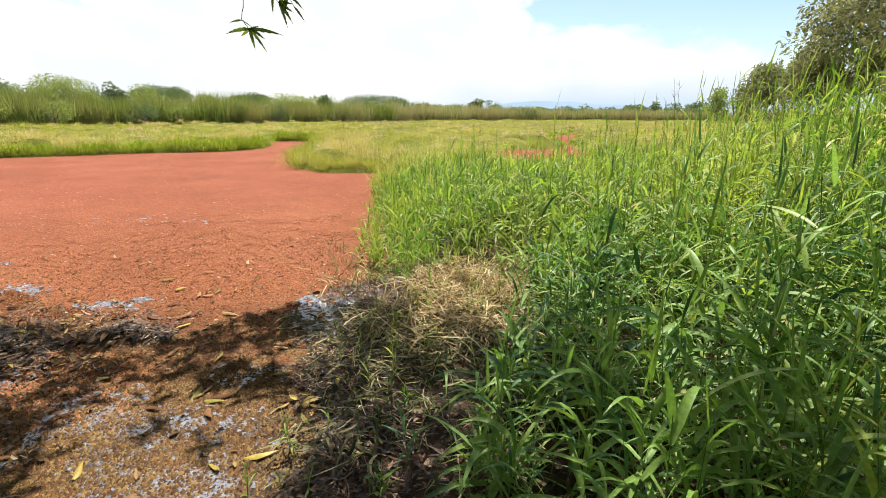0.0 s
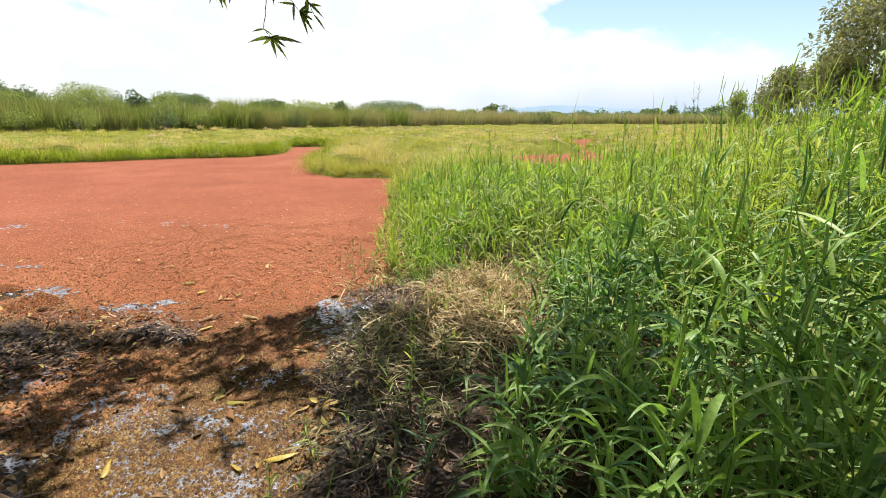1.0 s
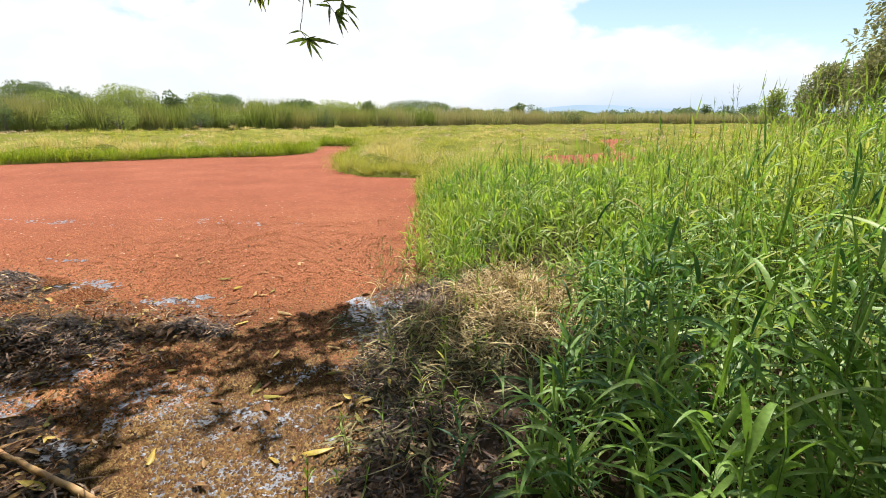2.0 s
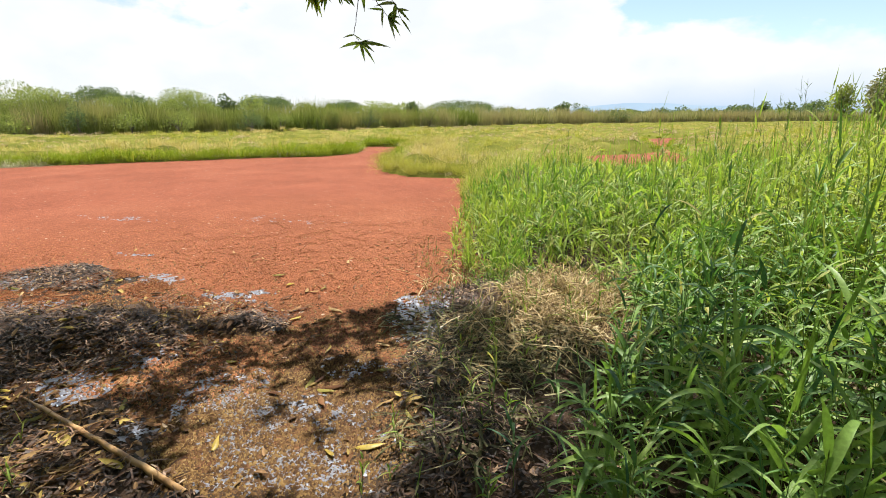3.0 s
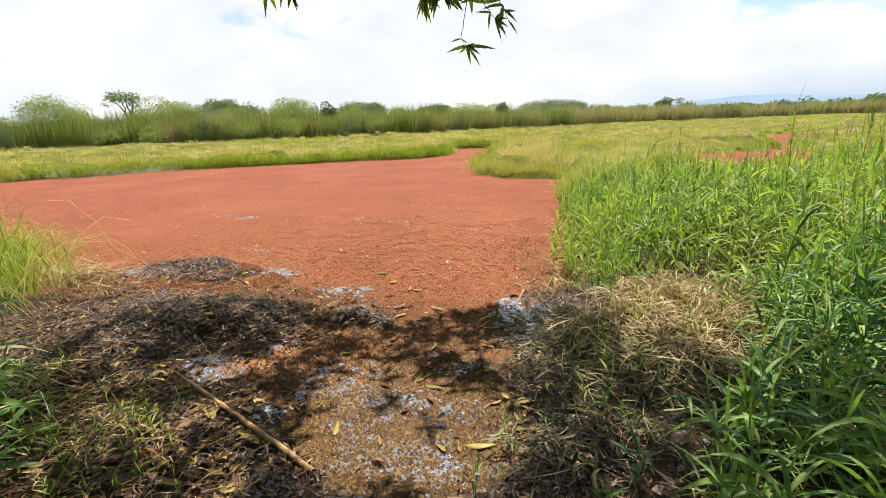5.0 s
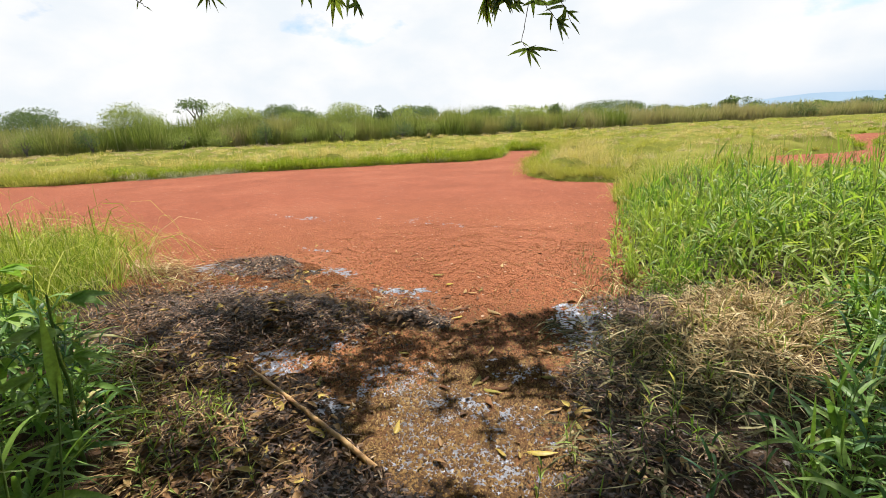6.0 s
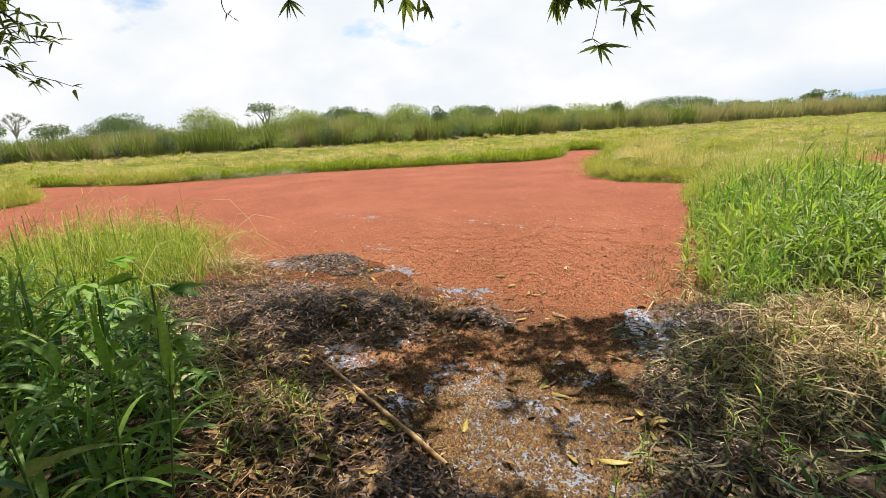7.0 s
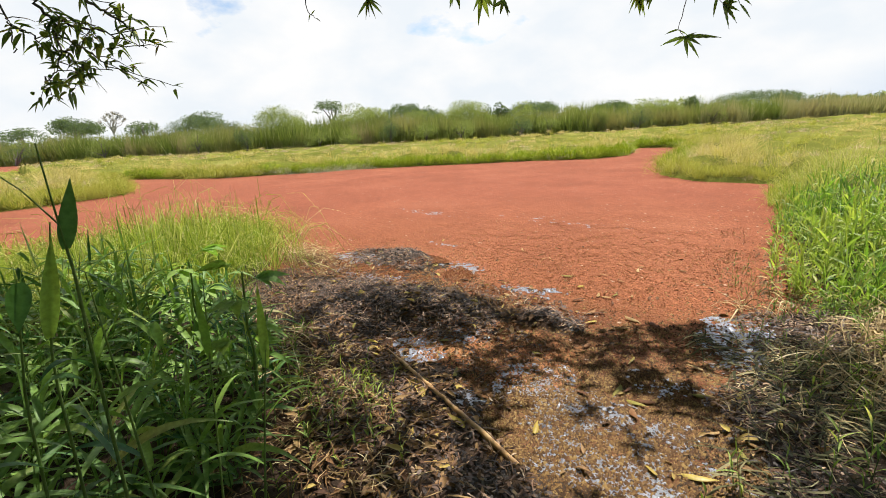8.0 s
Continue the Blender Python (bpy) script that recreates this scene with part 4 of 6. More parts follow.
def grass_arrays(x, y, H, leaves, leaf_len, leaf_wid, segs, rng, low=0.12, arch=0.0, rad=1.0):
    """Leafy stems ending in a spear: returns stalk and leaf arrays for plants at x, y of height H."""
    n = len(x)
    P = np.stack([x, y, height(x, y) - 0.02], 1)
    lean = dirs(rng.random(n) * 6.28, np.radians(90 - np.abs(rng.normal(0, 11, n))))
    bow = rng.uniform(0.0, 0.12, n)
    st = stalks(P, lean, H, rng.uniform(0.002, 0.0036, n) * rad, bow, max(3, segs))
    i = np.repeat(np.arange(n), leaves)
    j = np.tile(np.arange(leaves), n)
    spear = (j == leaves - 1) & (rng.random(n)[i] < 1 - 0.5 * arch)
    s = np.clip(low + (1 - low) * (j + rng.uniform(0.1, 0.9, len(i))) / leaves, 0, 0.97)
    s = np.where(spear, 0.96, s)
    B = P[i] + lean[i] * (H[i] * s)[:, None]
    B[:, 2] -= bow[i] * H[i] * s ** 2
    az = rng.random(n)[i] * 6.28 + j * 2.75 + rng.normal(0, 0.45, len(i))
    el = np.radians(np.clip(rng.normal(54 - 20 * arch, 15, len(i)) + 24 * np.clip(s - 0.6, 0, 1) / 0.4, -5, 86))
    el = np.where(spear, np.radians(rng.uniform(70, 88, len(i))), el)
    L = leaf_len * rng.uniform(0.6, 1.3, len(i)) * (0.75 + 0.4 * np.sin(np.pi * np.clip(s, 0, 1))) * np.clip(0.55 + H[i], 0.6, 1.1)
    W = leaf_wid * rng.uniform(0.65, 1.25, len(i)) * np.where(spear, 0.6, 1)
    lf = ribbons(B, dirs(az, el), L, W, np.where(spear, 0.05, rng.uniform(0.1 + 0.2 * arch, 0.75 + 0.1 * arch, len(i))), segs, 0.4 if segs > 3 else 0.0, "lance")
    return st, lf


def grass_stand(name, x, y, H, leaves, leaf_len, leaf_wid, segs, label, low=0.12, mat=None, arch=0.0, rad=1.0):
    st, lf = grass_arrays(x, y, H, leaves, leaf_len, leaf_wid, segs, RNG, low, arch, rad)
    stuff(name + "_stems", mesh_from(name + "_stems", *st, M_STALK), "thin green stems of " + label, "grass")
    stuff(name, mesh_from(name, *lf, mat or M_BLADE), label, "grass")


def strew(x0, x1, y0, y1, count, poly):
    x, y = RNG.uniform(x0, x1, count), RNG.uniform(y0, y1, count)
    k = inside(x, y, poly)
    return x[k], y[k]


# nearest strip, then middle, then far part of the stand
x, y = strew(-0.6, 3.4, 0.9, 4.2, 520, TALL)
clear = np.hypot(x, y) > 1.3
x, y = x[clear], y[clear]
H = canopy_height(x, y) * RNG.uniform(0.5, 1.15, len(x))
H = np.where(np.hypot(x, y) < 2.4, np.minimum(H, RNG.uniform(0.85, 1.15, len(x))), H)
H = np.where(np.hypot(x, y) < 1.9, np.minimum(H, 0.75), H)
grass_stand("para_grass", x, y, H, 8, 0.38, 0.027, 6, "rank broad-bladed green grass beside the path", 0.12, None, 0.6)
x, y = strew(-2.4, 6.0, 4.0, 8.5, 1800, TALL)
rag = edge_distance(x, y, TALL[:12], False) > 0.1 + 0.3 * grid_noise(x, y, 2.4, 55)
x, y = x[rag], y[rag]
grass_stand("para_grass", x, y, canopy_height(x, y) * RNG.uniform(0.55, 1.15, len(x)), 8, 0.33, 0.027, 4, "rank leafy green grass on the shore", 0.12, M_BLADE_SUNLIT, 0.5)
x, y = strew(1.0, 8.0, -2.6, 5.0, 800, TALL)
grass_stand("para_grass", x, y, canopy_height(x, y) * RNG.uniform(0.7, 1.1, len(x)), 8, 0.32, 0.024, 4, "rank leafy green grass on the shore", 0.12, M_BLADE_SUNLIT, 0.7)
x, y = strew(-2.6, 14.0, 8.0, 16.0, 3200, TALL)
grass_stand("para_grass", x, y, canopy_height(x, y) * RNG.uniform(0.55, 1.15, len(x)), 6, 0.23, 0.026, 3, "rank leafy green grass on the shore", 0.12, M_BLADE_SUNLIT)
# undergrowth between the stems
x, y = strew(-2.2, 3.0, 4.2, 9.5, 1300, TALL)
grass_stand("undergrowth", x, y, RNG.uniform(0.12, 0.4, len(x)), 6, 0.22, 0.017, 3, "low green grass filling the ground between the stems", 0.05, M_BLADE_SUNLIT)
x, y = strew(-0.6, 3.0, 0.8, 4.2, 420, TALL)
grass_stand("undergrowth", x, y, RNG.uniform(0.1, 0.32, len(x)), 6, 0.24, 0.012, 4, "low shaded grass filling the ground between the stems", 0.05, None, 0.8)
# emergent leafy shoots
x, y = strew(-1.2, 7.0, 3.4, 9.0, 210, TALL)
d = edge_distance(x, y, TALL[:12], False)
x, y = x[d > 0.6], y[d > 0.6]
grass_stand("para_grass_tall", x, y, np.minimum((canopy_height(x, y) + 0.1) * RNG.uniform(1.1, 1.45, len(x)), 1.95), 7, 0.27, 0.02, 4, "tall emergent green grass shoots", 0.35, M_BLADE_SUNLIT, 0.35, 1.5)
# flowering heads: short spikes round the tips of bare stems
x, y = strew(-0.5, 6.0, 3.0, 8.5, 60, TALL)
d = edge_distance(x, y, TALL[:12], False)
x, y = x[d > 0.7], y[d > 0.7]
n = len(x)
H = np.minimum((canopy_height(x, y) + 0.15) * RNG.uniform(1.15, 1.4, n), 1.95)
P = np.stack([x, y, height(x, y)], 1)
lean = dirs(RNG.random(n) * 6.28, np.radians(90 - np.abs(RNG.normal(0, 9, n))))
v, f = stalks(P, lean, H, 0.0036, 0.05, 5)
i = np.repeat(np.arange(n), 11)
t = RNG.uniform(0.84, 1.0, len(i))
B = P[i] + lean[i] * (H[i] * t)[:, None] - np.array([[0, 0, 0.05]]) * (H[i] * t * t)[:, None]
v2, f2 = ribbons(B, unit(lean[i] + 0.55 * RNG.normal(0, 1, (len(i), 3)) * np.array([1, 1, 0.3])), RNG.uniform(0.05, 0.1, len(i)), 0.006, 0.1, 2)
stuff("grass_seed_heads", mesh_from("grass_seed_heads", np.concatenate([v, v2]), np.concatenate([f, f2 + len(v)]), M_STALK), "open brownish-green seed heads on thin grass stems", "grass")
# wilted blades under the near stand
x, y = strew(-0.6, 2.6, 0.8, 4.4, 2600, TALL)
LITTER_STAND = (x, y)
# low trampled fringe along the shore
p = along([(-2.1, 9.7), (-1.8, 7.8), (-1.45, 5.6), (-1.15, 4.6), (-0.8, 4.35), (-0.4, 4.5)], 260, -0.2, 0.42)
grass_stand("shore_grass", p[:, 0], p[:, 1], RNG.uniform(0.14, 0.46, 260), 7, 0.24, 0.022, 4, "short green grass fringe at the waterline", 0.1, M_BLADE_SUNLIT)
p = np.concatenate([along([(-1.95, 5.4), (-1.55, 4.6), (-1.3, 4.15), (-1.2, 3.6), (-0.9, 3.2)], 50, -0.15, 0.2)])
grass_stand("sparse_sprouts", p[:, 0], p[:, 1], RNG.uniform(0.08, 0.26, 50), 5, 0.1, 0.008, 3, "thin sparse sprouts in shallow water", 0.1)
p = np.concatenate([np.stack([RNG.uniform(-0.95, -0.2, 30), RNG.uniform(1.4, 3.3, 30)], 1), np.stack([RNG.uniform(-3.6, -2.0, 45), RNG.uniform(0.2, 1.1, 45)], 1), np.stack([RNG.uniform(-4.0, -2.5, 60), RNG.uniform(0.7, 1.3, 60)], 1)])
grass_stand("short_tufts", p[:, 0], p[:, 1], RNG.uniform(0.08, 0.25, len(p)), 6, 0.13, 0.010, 4, "short scattered green grass tufts on the silt", 0.05, M_BLADE_SUNLIT, 0.5)

# stand on the west side of the landing
WEST = [(-2.35, -1.5), (-2.45, 0.2), (-2.8, 0.6), (-3.3, 0.78), (-4.2, 1.05), (-5.0, 1.2), (-6.0, 0.9), (-6.5, -1.5)]
x, y = strew(-6.4, -2.3, -1.2, 1.3, 280, WEST)
H = np.clip(0.3 + 0.5 * edge_distance(x, y, WEST[1:7], False), 0.25, 0.68) * RNG.uniform(0.7, 1.25, len(x))
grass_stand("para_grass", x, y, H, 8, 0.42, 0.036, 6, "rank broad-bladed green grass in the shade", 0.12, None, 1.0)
SEDGE_W = [(-5.7, 0.95), (-6.1, 1.6), (-6.7, 2.1), (-7.6, 2.5), (-8.6, 2.7), (-9.6, 1.7), (-9.9, -1.5), (-6.5, -0.8), (-5.5, 0.6)]
x, y = strew(-10, -4.4, -2, 3.0, 190, SEDGE_W)
tussocks(x, y, 110, 2.05, M_CLUMP, "sedge_clump", "bright yellow-green sedge clump at the water's edge", 0.85, 5, 72, (0.9, 1.8))
x, y = RNG.normal(-7.2, 0.4, 16), RNG.normal(1.3, 0.3, 16)
tussocks(x, y, 120, 3.2, M_CLUMP, "sedge_clump", "tall crown of the yellow-green sedge clump", 0.85, 5, 78, (0.8, 1.6))
p = along([(-1.2, 13.2), (-2.4, 12.5), (-2.5, 11.0), (-2.25, 9.6)], 5500, -0.25, 1.3)
n = len(p)
v, f = ribbons(np.stack([p[:, 0], p[:, 1], np.full(n, 0.0)], 1), dirs(RNG.random(n) * 6.28, np.radians(90 - np.abs(RNG.normal(0, 26, n)))), RNG.uniform(0.4, 0.8, n), 0.011, RNG.uniform(0.2, 0.8, n), 4)
stuff("sedge_clump", mesh_from("sedge_clump", v, f, M_CLUMP), "yellowish sedge clump between shore grass and meadow", "sedge")

p = along([(-1.75, 9.0), (-1.9, 10.5), (-1.7, 11.9), (-0.7, 12.7), (1.2, 13.4)], 90, -0.25, 0.4)
tussocks(p[:, 0], p[:, 1], 60, 1.0, M_PALECLUMP, "pale_sedge_clump", "long pale yellow sedge drooping over the shore grass", 0.9, 4, 70, (0.35, 1.1))


def grass_plant(name, H, leaves, leaf_len, leaf_wid, seed, label, low=0.22, erect=0.0):
    """One leafy shoot: stem and every blade a part."""
    rng = np.random.default_rng(seed)
    thing = new(name)
    tagged(thing, label, "grass", group="broad-bladed shoots")
    lean = dirs(np.array([rng.random() * 6.28]), np.radians([rng.uniform(76, 88)]))
    v, f = stalks(np.zeros((1, 3)), lean, H, 0.0038, 0.06 - 0.05 * erect, 8)
    part("stem", mesh_from("stem", v, f, M_STALK), thing)
    for j in range(leaves):
        s = low + (1 - low) * (j + 0.5) / leaves
        B = lean * H * s - np.array([[0, 0, (0.06 - 0.05 * erect) * H * s * s]])
        a = seed + j * 2.5 + rng.normal(0, 0.3)
        el = radians(min(80, rng.normal(40 + 18 * erect, 12) + 38 * max(0, s - 0.85) / 0.15))
        v, f = ribbons(B, dirs(np.array([a]), np.array([el])), leaf_len * rng.uniform(0.75, 1.2), leaf_wid * rng.uniform(0.8, 1.2), rng.uniform(0.45, 1.1) * (1 - 0.65 * erect), 8, 0.4, "lance")
        part("leaf", mesh_from("leaf", v, f, M_SHOOT), thing)
    return thing


M_WEED = leaf_mat("weed_leaf", [(0.0, (0.20, 0.36, 0.07)), (1.0, (0.33, 0.48, 0.11))], None, 1, 0.45, 0.55, 0.3, True)
M_SHOOT = leaf_mat("shoot_blade", [(0.0, (0.05, 0.14, 0.06)), (0.6, (0.12, 0.25, 0.08)), (1.0, (0.26, 0.41, 0.11))], None, 1, 0.38, 0.5, 0.3, True)
SHOOT = "broad-bladed dark green grass shoot standing on the bank"
shoots = [grass_plant("grass_shoot", 0.58 + 0.085 * i, 7 + i % 3, 0.3 + 0.025 * (i % 4), 0.022 + 0.003 * (i % 3), 200 + i, SHOOT, 0.22, 0.4) for i in range(8)]
spots = [(0.10, 1.42), (-0.30, 1.62), (0.32, 1.75), (0.55, 1.35), (-0.12, 1.75), (0.08, 2.05), (0.42, 2.25), (0.78, 1.72), (0.95, 1.25), (-0.42, 1.5), (0.7, 2.5), (1.15, 1.9),
         (0.2, 2.6), (1.35, 1.45), (0.25, 3.0), (1.0, 2.9), (-2.5, 0.12), (-2.75, 0.35), (-3.0, 0.1), (-2.62, -0.2), (-3.3, 0.45), (-3.05, -0.25), (-3.6, 0.2), (-3.9, 0.7), (-3.45, 0.6), (-2.95, 0.55)]
ex, ey = strew(-0.2, 2.2, 1.05, 3.6, 110, TALL)
wx, wy = strew(-4.4, -2.35, -0.6, 1.0, 90, WEST)
spots += [(float(u), float(w)) for u, w in zip(np.concatenate([ex, wx]), np.concatenate([ey, wy])) if math.hypot(u, w) > 1.5]
for i, (px, py) in enumerate(spots):
    gz = float(height(np.array([px]), np.array([py]))[0]) - 0.01
    sc = RNG.uniform(0.75, 1.1) if px > 0.3 else RNG.uniform(0.75, 0.95) if px > 0 else RNG.uniform(0.55, 0.7) if px > -1 else RNG.uniform(0.55, 0.8)
    sc = min(sc, 0.75) if 0 < px and math.hypot(px, py) < 2.0 else sc
    m = pose(px, py, gz, 0, 0, RNG.uniform(0, 360)) @ Matrix.Diagonal((sc, sc, sc, 1))
    if i < len(shoots):
        shoots[i].matrix_basis = m
    else:
        copy_thing(shoots[i % len(shoots)], m)

# tall stalks that stand out over the stand
TALLS = [grass_plant("tall_grass_stalk", 1.55 + 0.1 * i, 11, 0.24, 0.017, 260 + i, "tall leafy green grass stalk rising over the stand", 0.4, 1.0) for i in range(4)]
for i, (px, py, ph) in enumerate([(0.99, 3.81, 1.22), (1.25, 3.55, 1.28), (1.55, 3.95, 1.45), (0.8, 4.7, 1.0), (1.9, 3.5, 1.7), (2.35, 4.0, 1.8), (1.35, 4.5, 1.3), (2.0, 4.7, 1.75), (2.7, 3.3, 1.65), (0.6, 5.4, 0.9),
                                  (1.1, 5.2, 1.15), (2.9, 4.6, 1.85), (1.7, 2.9, 1.5), (2.2, 2.6, 1.5), (3.2, 3.9, 1.8)]):
    sc = ph / (1.55 + 0.1 * (i % 4))
    m = pose(px, py, float(height(np.array([px]), np.array([py]))[0]) - 0.01, 0, 0, RNG.uniform(0, 360)) @ Matrix.Diagonal((sc, sc, sc, 1))
    if i < len(TALLS):
        TALLS[i].matrix_basis = m
    else:
        copy_thing(TALLS[i % 4], m)


# ---- floating fern close to the shore ----
def fronds(name, x, y, z, size, mat, label, round_top=False):
    """Low crumpled cushions, each an island of its own."""
    n = len(x)
    a = RNG.random(n) * 6.28
    rows = []
    for k in range(6):
        t = a + k * 1.0472
        rr = size * RNG.uniform(0.65, 1.2, n)
        rows.append(np.stack([x + rr * np.cos(t), y + rr * np.sin(t), z - 0.003 + size * RNG.uniform(-0.1, 0.2, n)], 1))
    rise = RNG.uniform(0.4, 1.1, n) if round_top else RNG.uniform(0.25, 0.7, n)
    top = np.stack([x + size * RNG.normal(0, 0.15, n), y + size * RNG.normal(0, 0.15, n), z + size * rise], 1)
    V = np.stack(rows + [top], 1).reshape(-1, 3)
    b = np.arange(n) * 7
    F = np.concatenate([np.stack([b, b + 1, b + 2, b + 6], 1), np.stack([b + 2, b + 3, b + 4, b + 6], 1), np.stack([b + 4, b + 5, b, b + 6], 1)])
    return stuff(name, mesh_from(name, V, F, mat, round_top), label, "floating fern")


def blob(cx, cy, rx, ry, n):
    a, q = RNG.random(n) * 6.28, np.sqrt(RNG.random(n))
    return cx + rx * q * np.cos(a), cy + ry * q * np.sin(a)


def surface(x, y):
    return np.maximum(height(x, y), ripple(x, y))


def afloat(x, y):
    """Level on which loose fern floats: a little higher over open water."""
    return surface(x, y) + np.where(open_water(x, y), 0.004, 0.0)


# puddles: open water with a bluish film, showing between the fern
PUDDLES = ((-3.05, 1.78, 0.26, 0.2, 0.95), (-2.12, 1.98, 0.26, 0.3, 0.6), (-1.75, 1.8, 0.27, 0.32, 0.65), (-1.35, 1.7, 0.6, 0.52, 0.33), (-1.38, 3.55, 0.3, 0.42, 0.45),
           (-0.95, 3.45, 0.3, 0.18, 0.1), (-5.7, 3.0, 0.55, 0.3, 0.45), (-4.3, 3.55, 0.35, 0.2, 0.35), (-3.15, 3.35, 0.35, 0.16, 0.3), (-4.9, 3.2, 0.3, 0.12, 0.25),
           (-2.9, 2.2, 0.25, 0.2, 0.3), (-2.3, 1.55, 0.2, 0.18, -0.1), (-1.5, 2.45, 0.3, 0.2, 0.2), (-4.5, 2.65, 0.4, 0.25, 0.2),
           (-4.8, 6.55, 1.9, 0.42, -0.5), (-7.6, 6.0, 1.5, 0.36, -0.5), (-5.35, 4.25, 0.4, 0.12, 0.1), (-5.2, 2.6, 0.55, 0.16, 0.05), (-2.95, 3.5, 0.22, 0.1, 0.25), (-1.22, 3.12, 0.24, 0.3, 0.4))


def puddle_field(x, y, cx, cy, rx, ry, cover, seed):
    e = ((x - cx) / rx) ** 2 + ((y - cy) / ry) ** 2
    f = 0.5 * grid_noise(x, y, 7.0, 70 + seed) + 0.6 * grid_noise(x, y, 19.0, 71 + seed) + 0.55 * grid_noise(x, y, 43.0, 72 + seed) + cover - 1.1 * e
    return np.where(e < 1, f, -9.0)


def open_water(x, y):
    w = np.zeros(np.shape(x), bool)
    for i, p in enumerate(PUDDLES):
        w |= puddle_field(x, y, *p, i) > 0
    return w


def puddle(cx, cy, rx, ry, cover, seed):
    s = 0.01
    gx, gy = np.meshgrid(np.arange(cx - rx, cx + rx, s), np.arange(cy - ry, cy + ry, s))
    on = puddle_field(gx, gy, cx, cy, rx, ry, cover, seed) > 0
    x0, y0 = gx[on], gy[on]
    n = len(x0)
    c = [np.stack([x0 + dx * s, y0 + dy * s, np.maximum(surface(x0 + dx * s, y0 + dy * s), 0.0) + 0.0025], 1) for dx, dy in ((0, 0), (1, 0), (1, 1), (0, 1))]
    ob = new("puddle", mesh_from("puddle", np.stack(c, 1).reshape(-1, 3), np.arange(n * 4).reshape(-1, 4), M_PUDDLE))
    return tagged(ob, "shallow puddle with a bluish film reflecting the bright sky", "puddle", kind="structure")


for i, p in enumerate(PUDDLES):
    puddle(*p, i)

n = 85000
r = 1.9 + 7.5 * RNG.beta(1.1, 2.0, n)
az = np.radians(RNG.uniform(-72, -4, n))
x, y = r * np.sin(az) - 0.25, r * np.cos(az) - 0.1
hgt = height(x, y)
keep = (hgt < 0.006 + 0.012 * RNG.random(n)) & (x < -0.9) & ~inside(x, y, SEDGE_W) & (~open_water(x, y) | (RNG.random(n) < 0.3))
x, y, r = x[keep], y[keep], r[keep]
shore = edge_distance(x, y, SHORE, False)
old = (~inside(x, y, POND) & (RNG.random(len(x)) < 0.62)) | (RNG.random(len(x)) < 0.3 * np.exp(-shore / 0.3))
fronds("azolla_fronds", x[~old], y[~old], afloat(x[~old], y[~old]), RNG.uniform(0.005, 0.0105, (~old).sum()) * np.clip(r[~old] / 4, 0.8, 1.4), M_FROND, "brick-red floating fern fronds on the pond")
fronds("old_azolla_fronds", x[old], y[old], afloat(x[old], y[old]), RNG.uniform(0.007, 0.017, old.sum()), M_FROND_OLD, "ochre-brown stranded floating fern in shallow water", True)
# rusty fern stranded between the heap and the shallow
x, y = blob(-2.65, 2.15, 0.8, 0.45, 6000)
k = (height(x, y) < 0.06) & (~open_water(x, y) | (RNG.random(6000) < 0.4))
x, y = x[k], y[k]
fronds("azolla_fronds", x, y, afloat(x, y), RNG.uniform(0.007, 0.014, len(x)), M_FROND, "rust-brown stranded floating fern on wet silt", True)
# extra ochre fern in the sunlit shallow
n = 24000
a, q = RNG.random(n) * 6.28, np.sqrt(RNG.random(n))
x, y = -1.45 + 0.75 * q * np.cos(a), 1.85 + 0.75 * q * np.sin(a)
k = (height(x, y) < 0.03) & (~open_water(x, y) | (RNG.random(n) < 0.6))
x, y = x[k], y[k]
fronds("old_azolla_fronds", x, y, afloat(x, y), RNG.uniform(0.005, 0.0145, len(x)), M_FROND_OLD, "ochre-brown stranded floating fern in shallow water", True)

# red fern washed up along the edge of the heap
x, y = RNG.uniform(-5.0, -2.5, 9000), RNG.uniform(2.95, 3.7, 9000)
k = (height(x, y) < 0.09) & ~inside(x, y, POND) & (grid_noise(x, y, 5.0, 91) + 2.6 * (np.abs(y - 3.3) / 0.4) ** 2 * (y < 3.3) < 0.9) & (grid_noise(x, y, 3.0, 92) > -0.25)
x, y = x[k], y[k]
fronds("azolla_fronds", x, y, afloat(x, y) + 0.012, RNG.uniform(0.007, 0.014, len(x)), M_FROND, "brick-red floating fern washed up beside the heap")

# pinkish fern afloat in the wet hollow behind the heap
x, y = -5.05 + 0.85 * RNG.uniform(-1, 1, 8000), 2.76 + 0.34 * RNG.normal(0, 0.55, 8000)
k = (height(x, y) < 0.11) & (~open_water(x, y) | (RNG.random(8000) < 0.3))
x, y = x[k], y[k]
fronds("azolla_fronds", x, y, np.maximum(afloat(x, y), 0.004), RNG.uniform(0.008, 0.016, len(x)), M_FROND, "brick-red floating fern fronds in a wet hollow")

# ---- litter ----
def litter(name, x, y, length, width, mat, label, lift=0.02, curl=0.25):
    """Loose blades lying in a tangle on the ground."""
    dry = ~open_water(x, y) | (RNG.random(len(x)) < 0.12)
    x, y = x[dry], y[dry]
    n = len(x)
    P = np.stack([x, y, surface(x, y) + RNG.uniform(0.004, lift, n)], 1)
    D = dirs(RNG.random(n) * 6.28, np.radians(RNG.normal(3, 14, n)))
    L = length * RNG.uniform(0.5, 1.4, n)
    v, f = ribbons(P, D, L, width * RNG.uniform(0.6, 1.4, n), RNG.uniform(-0.1, curl, n), 3, 0, "reed", None, RNG.normal(0, 0.16, n))
    return stuff(name, mesh_from(name, v, f, mat), label, "plant litter")


def gather(*specs):
    xs, ys = zip(*[blob(*s) for s in specs])
    return np.concatenate(xs), np.concatenate(ys)


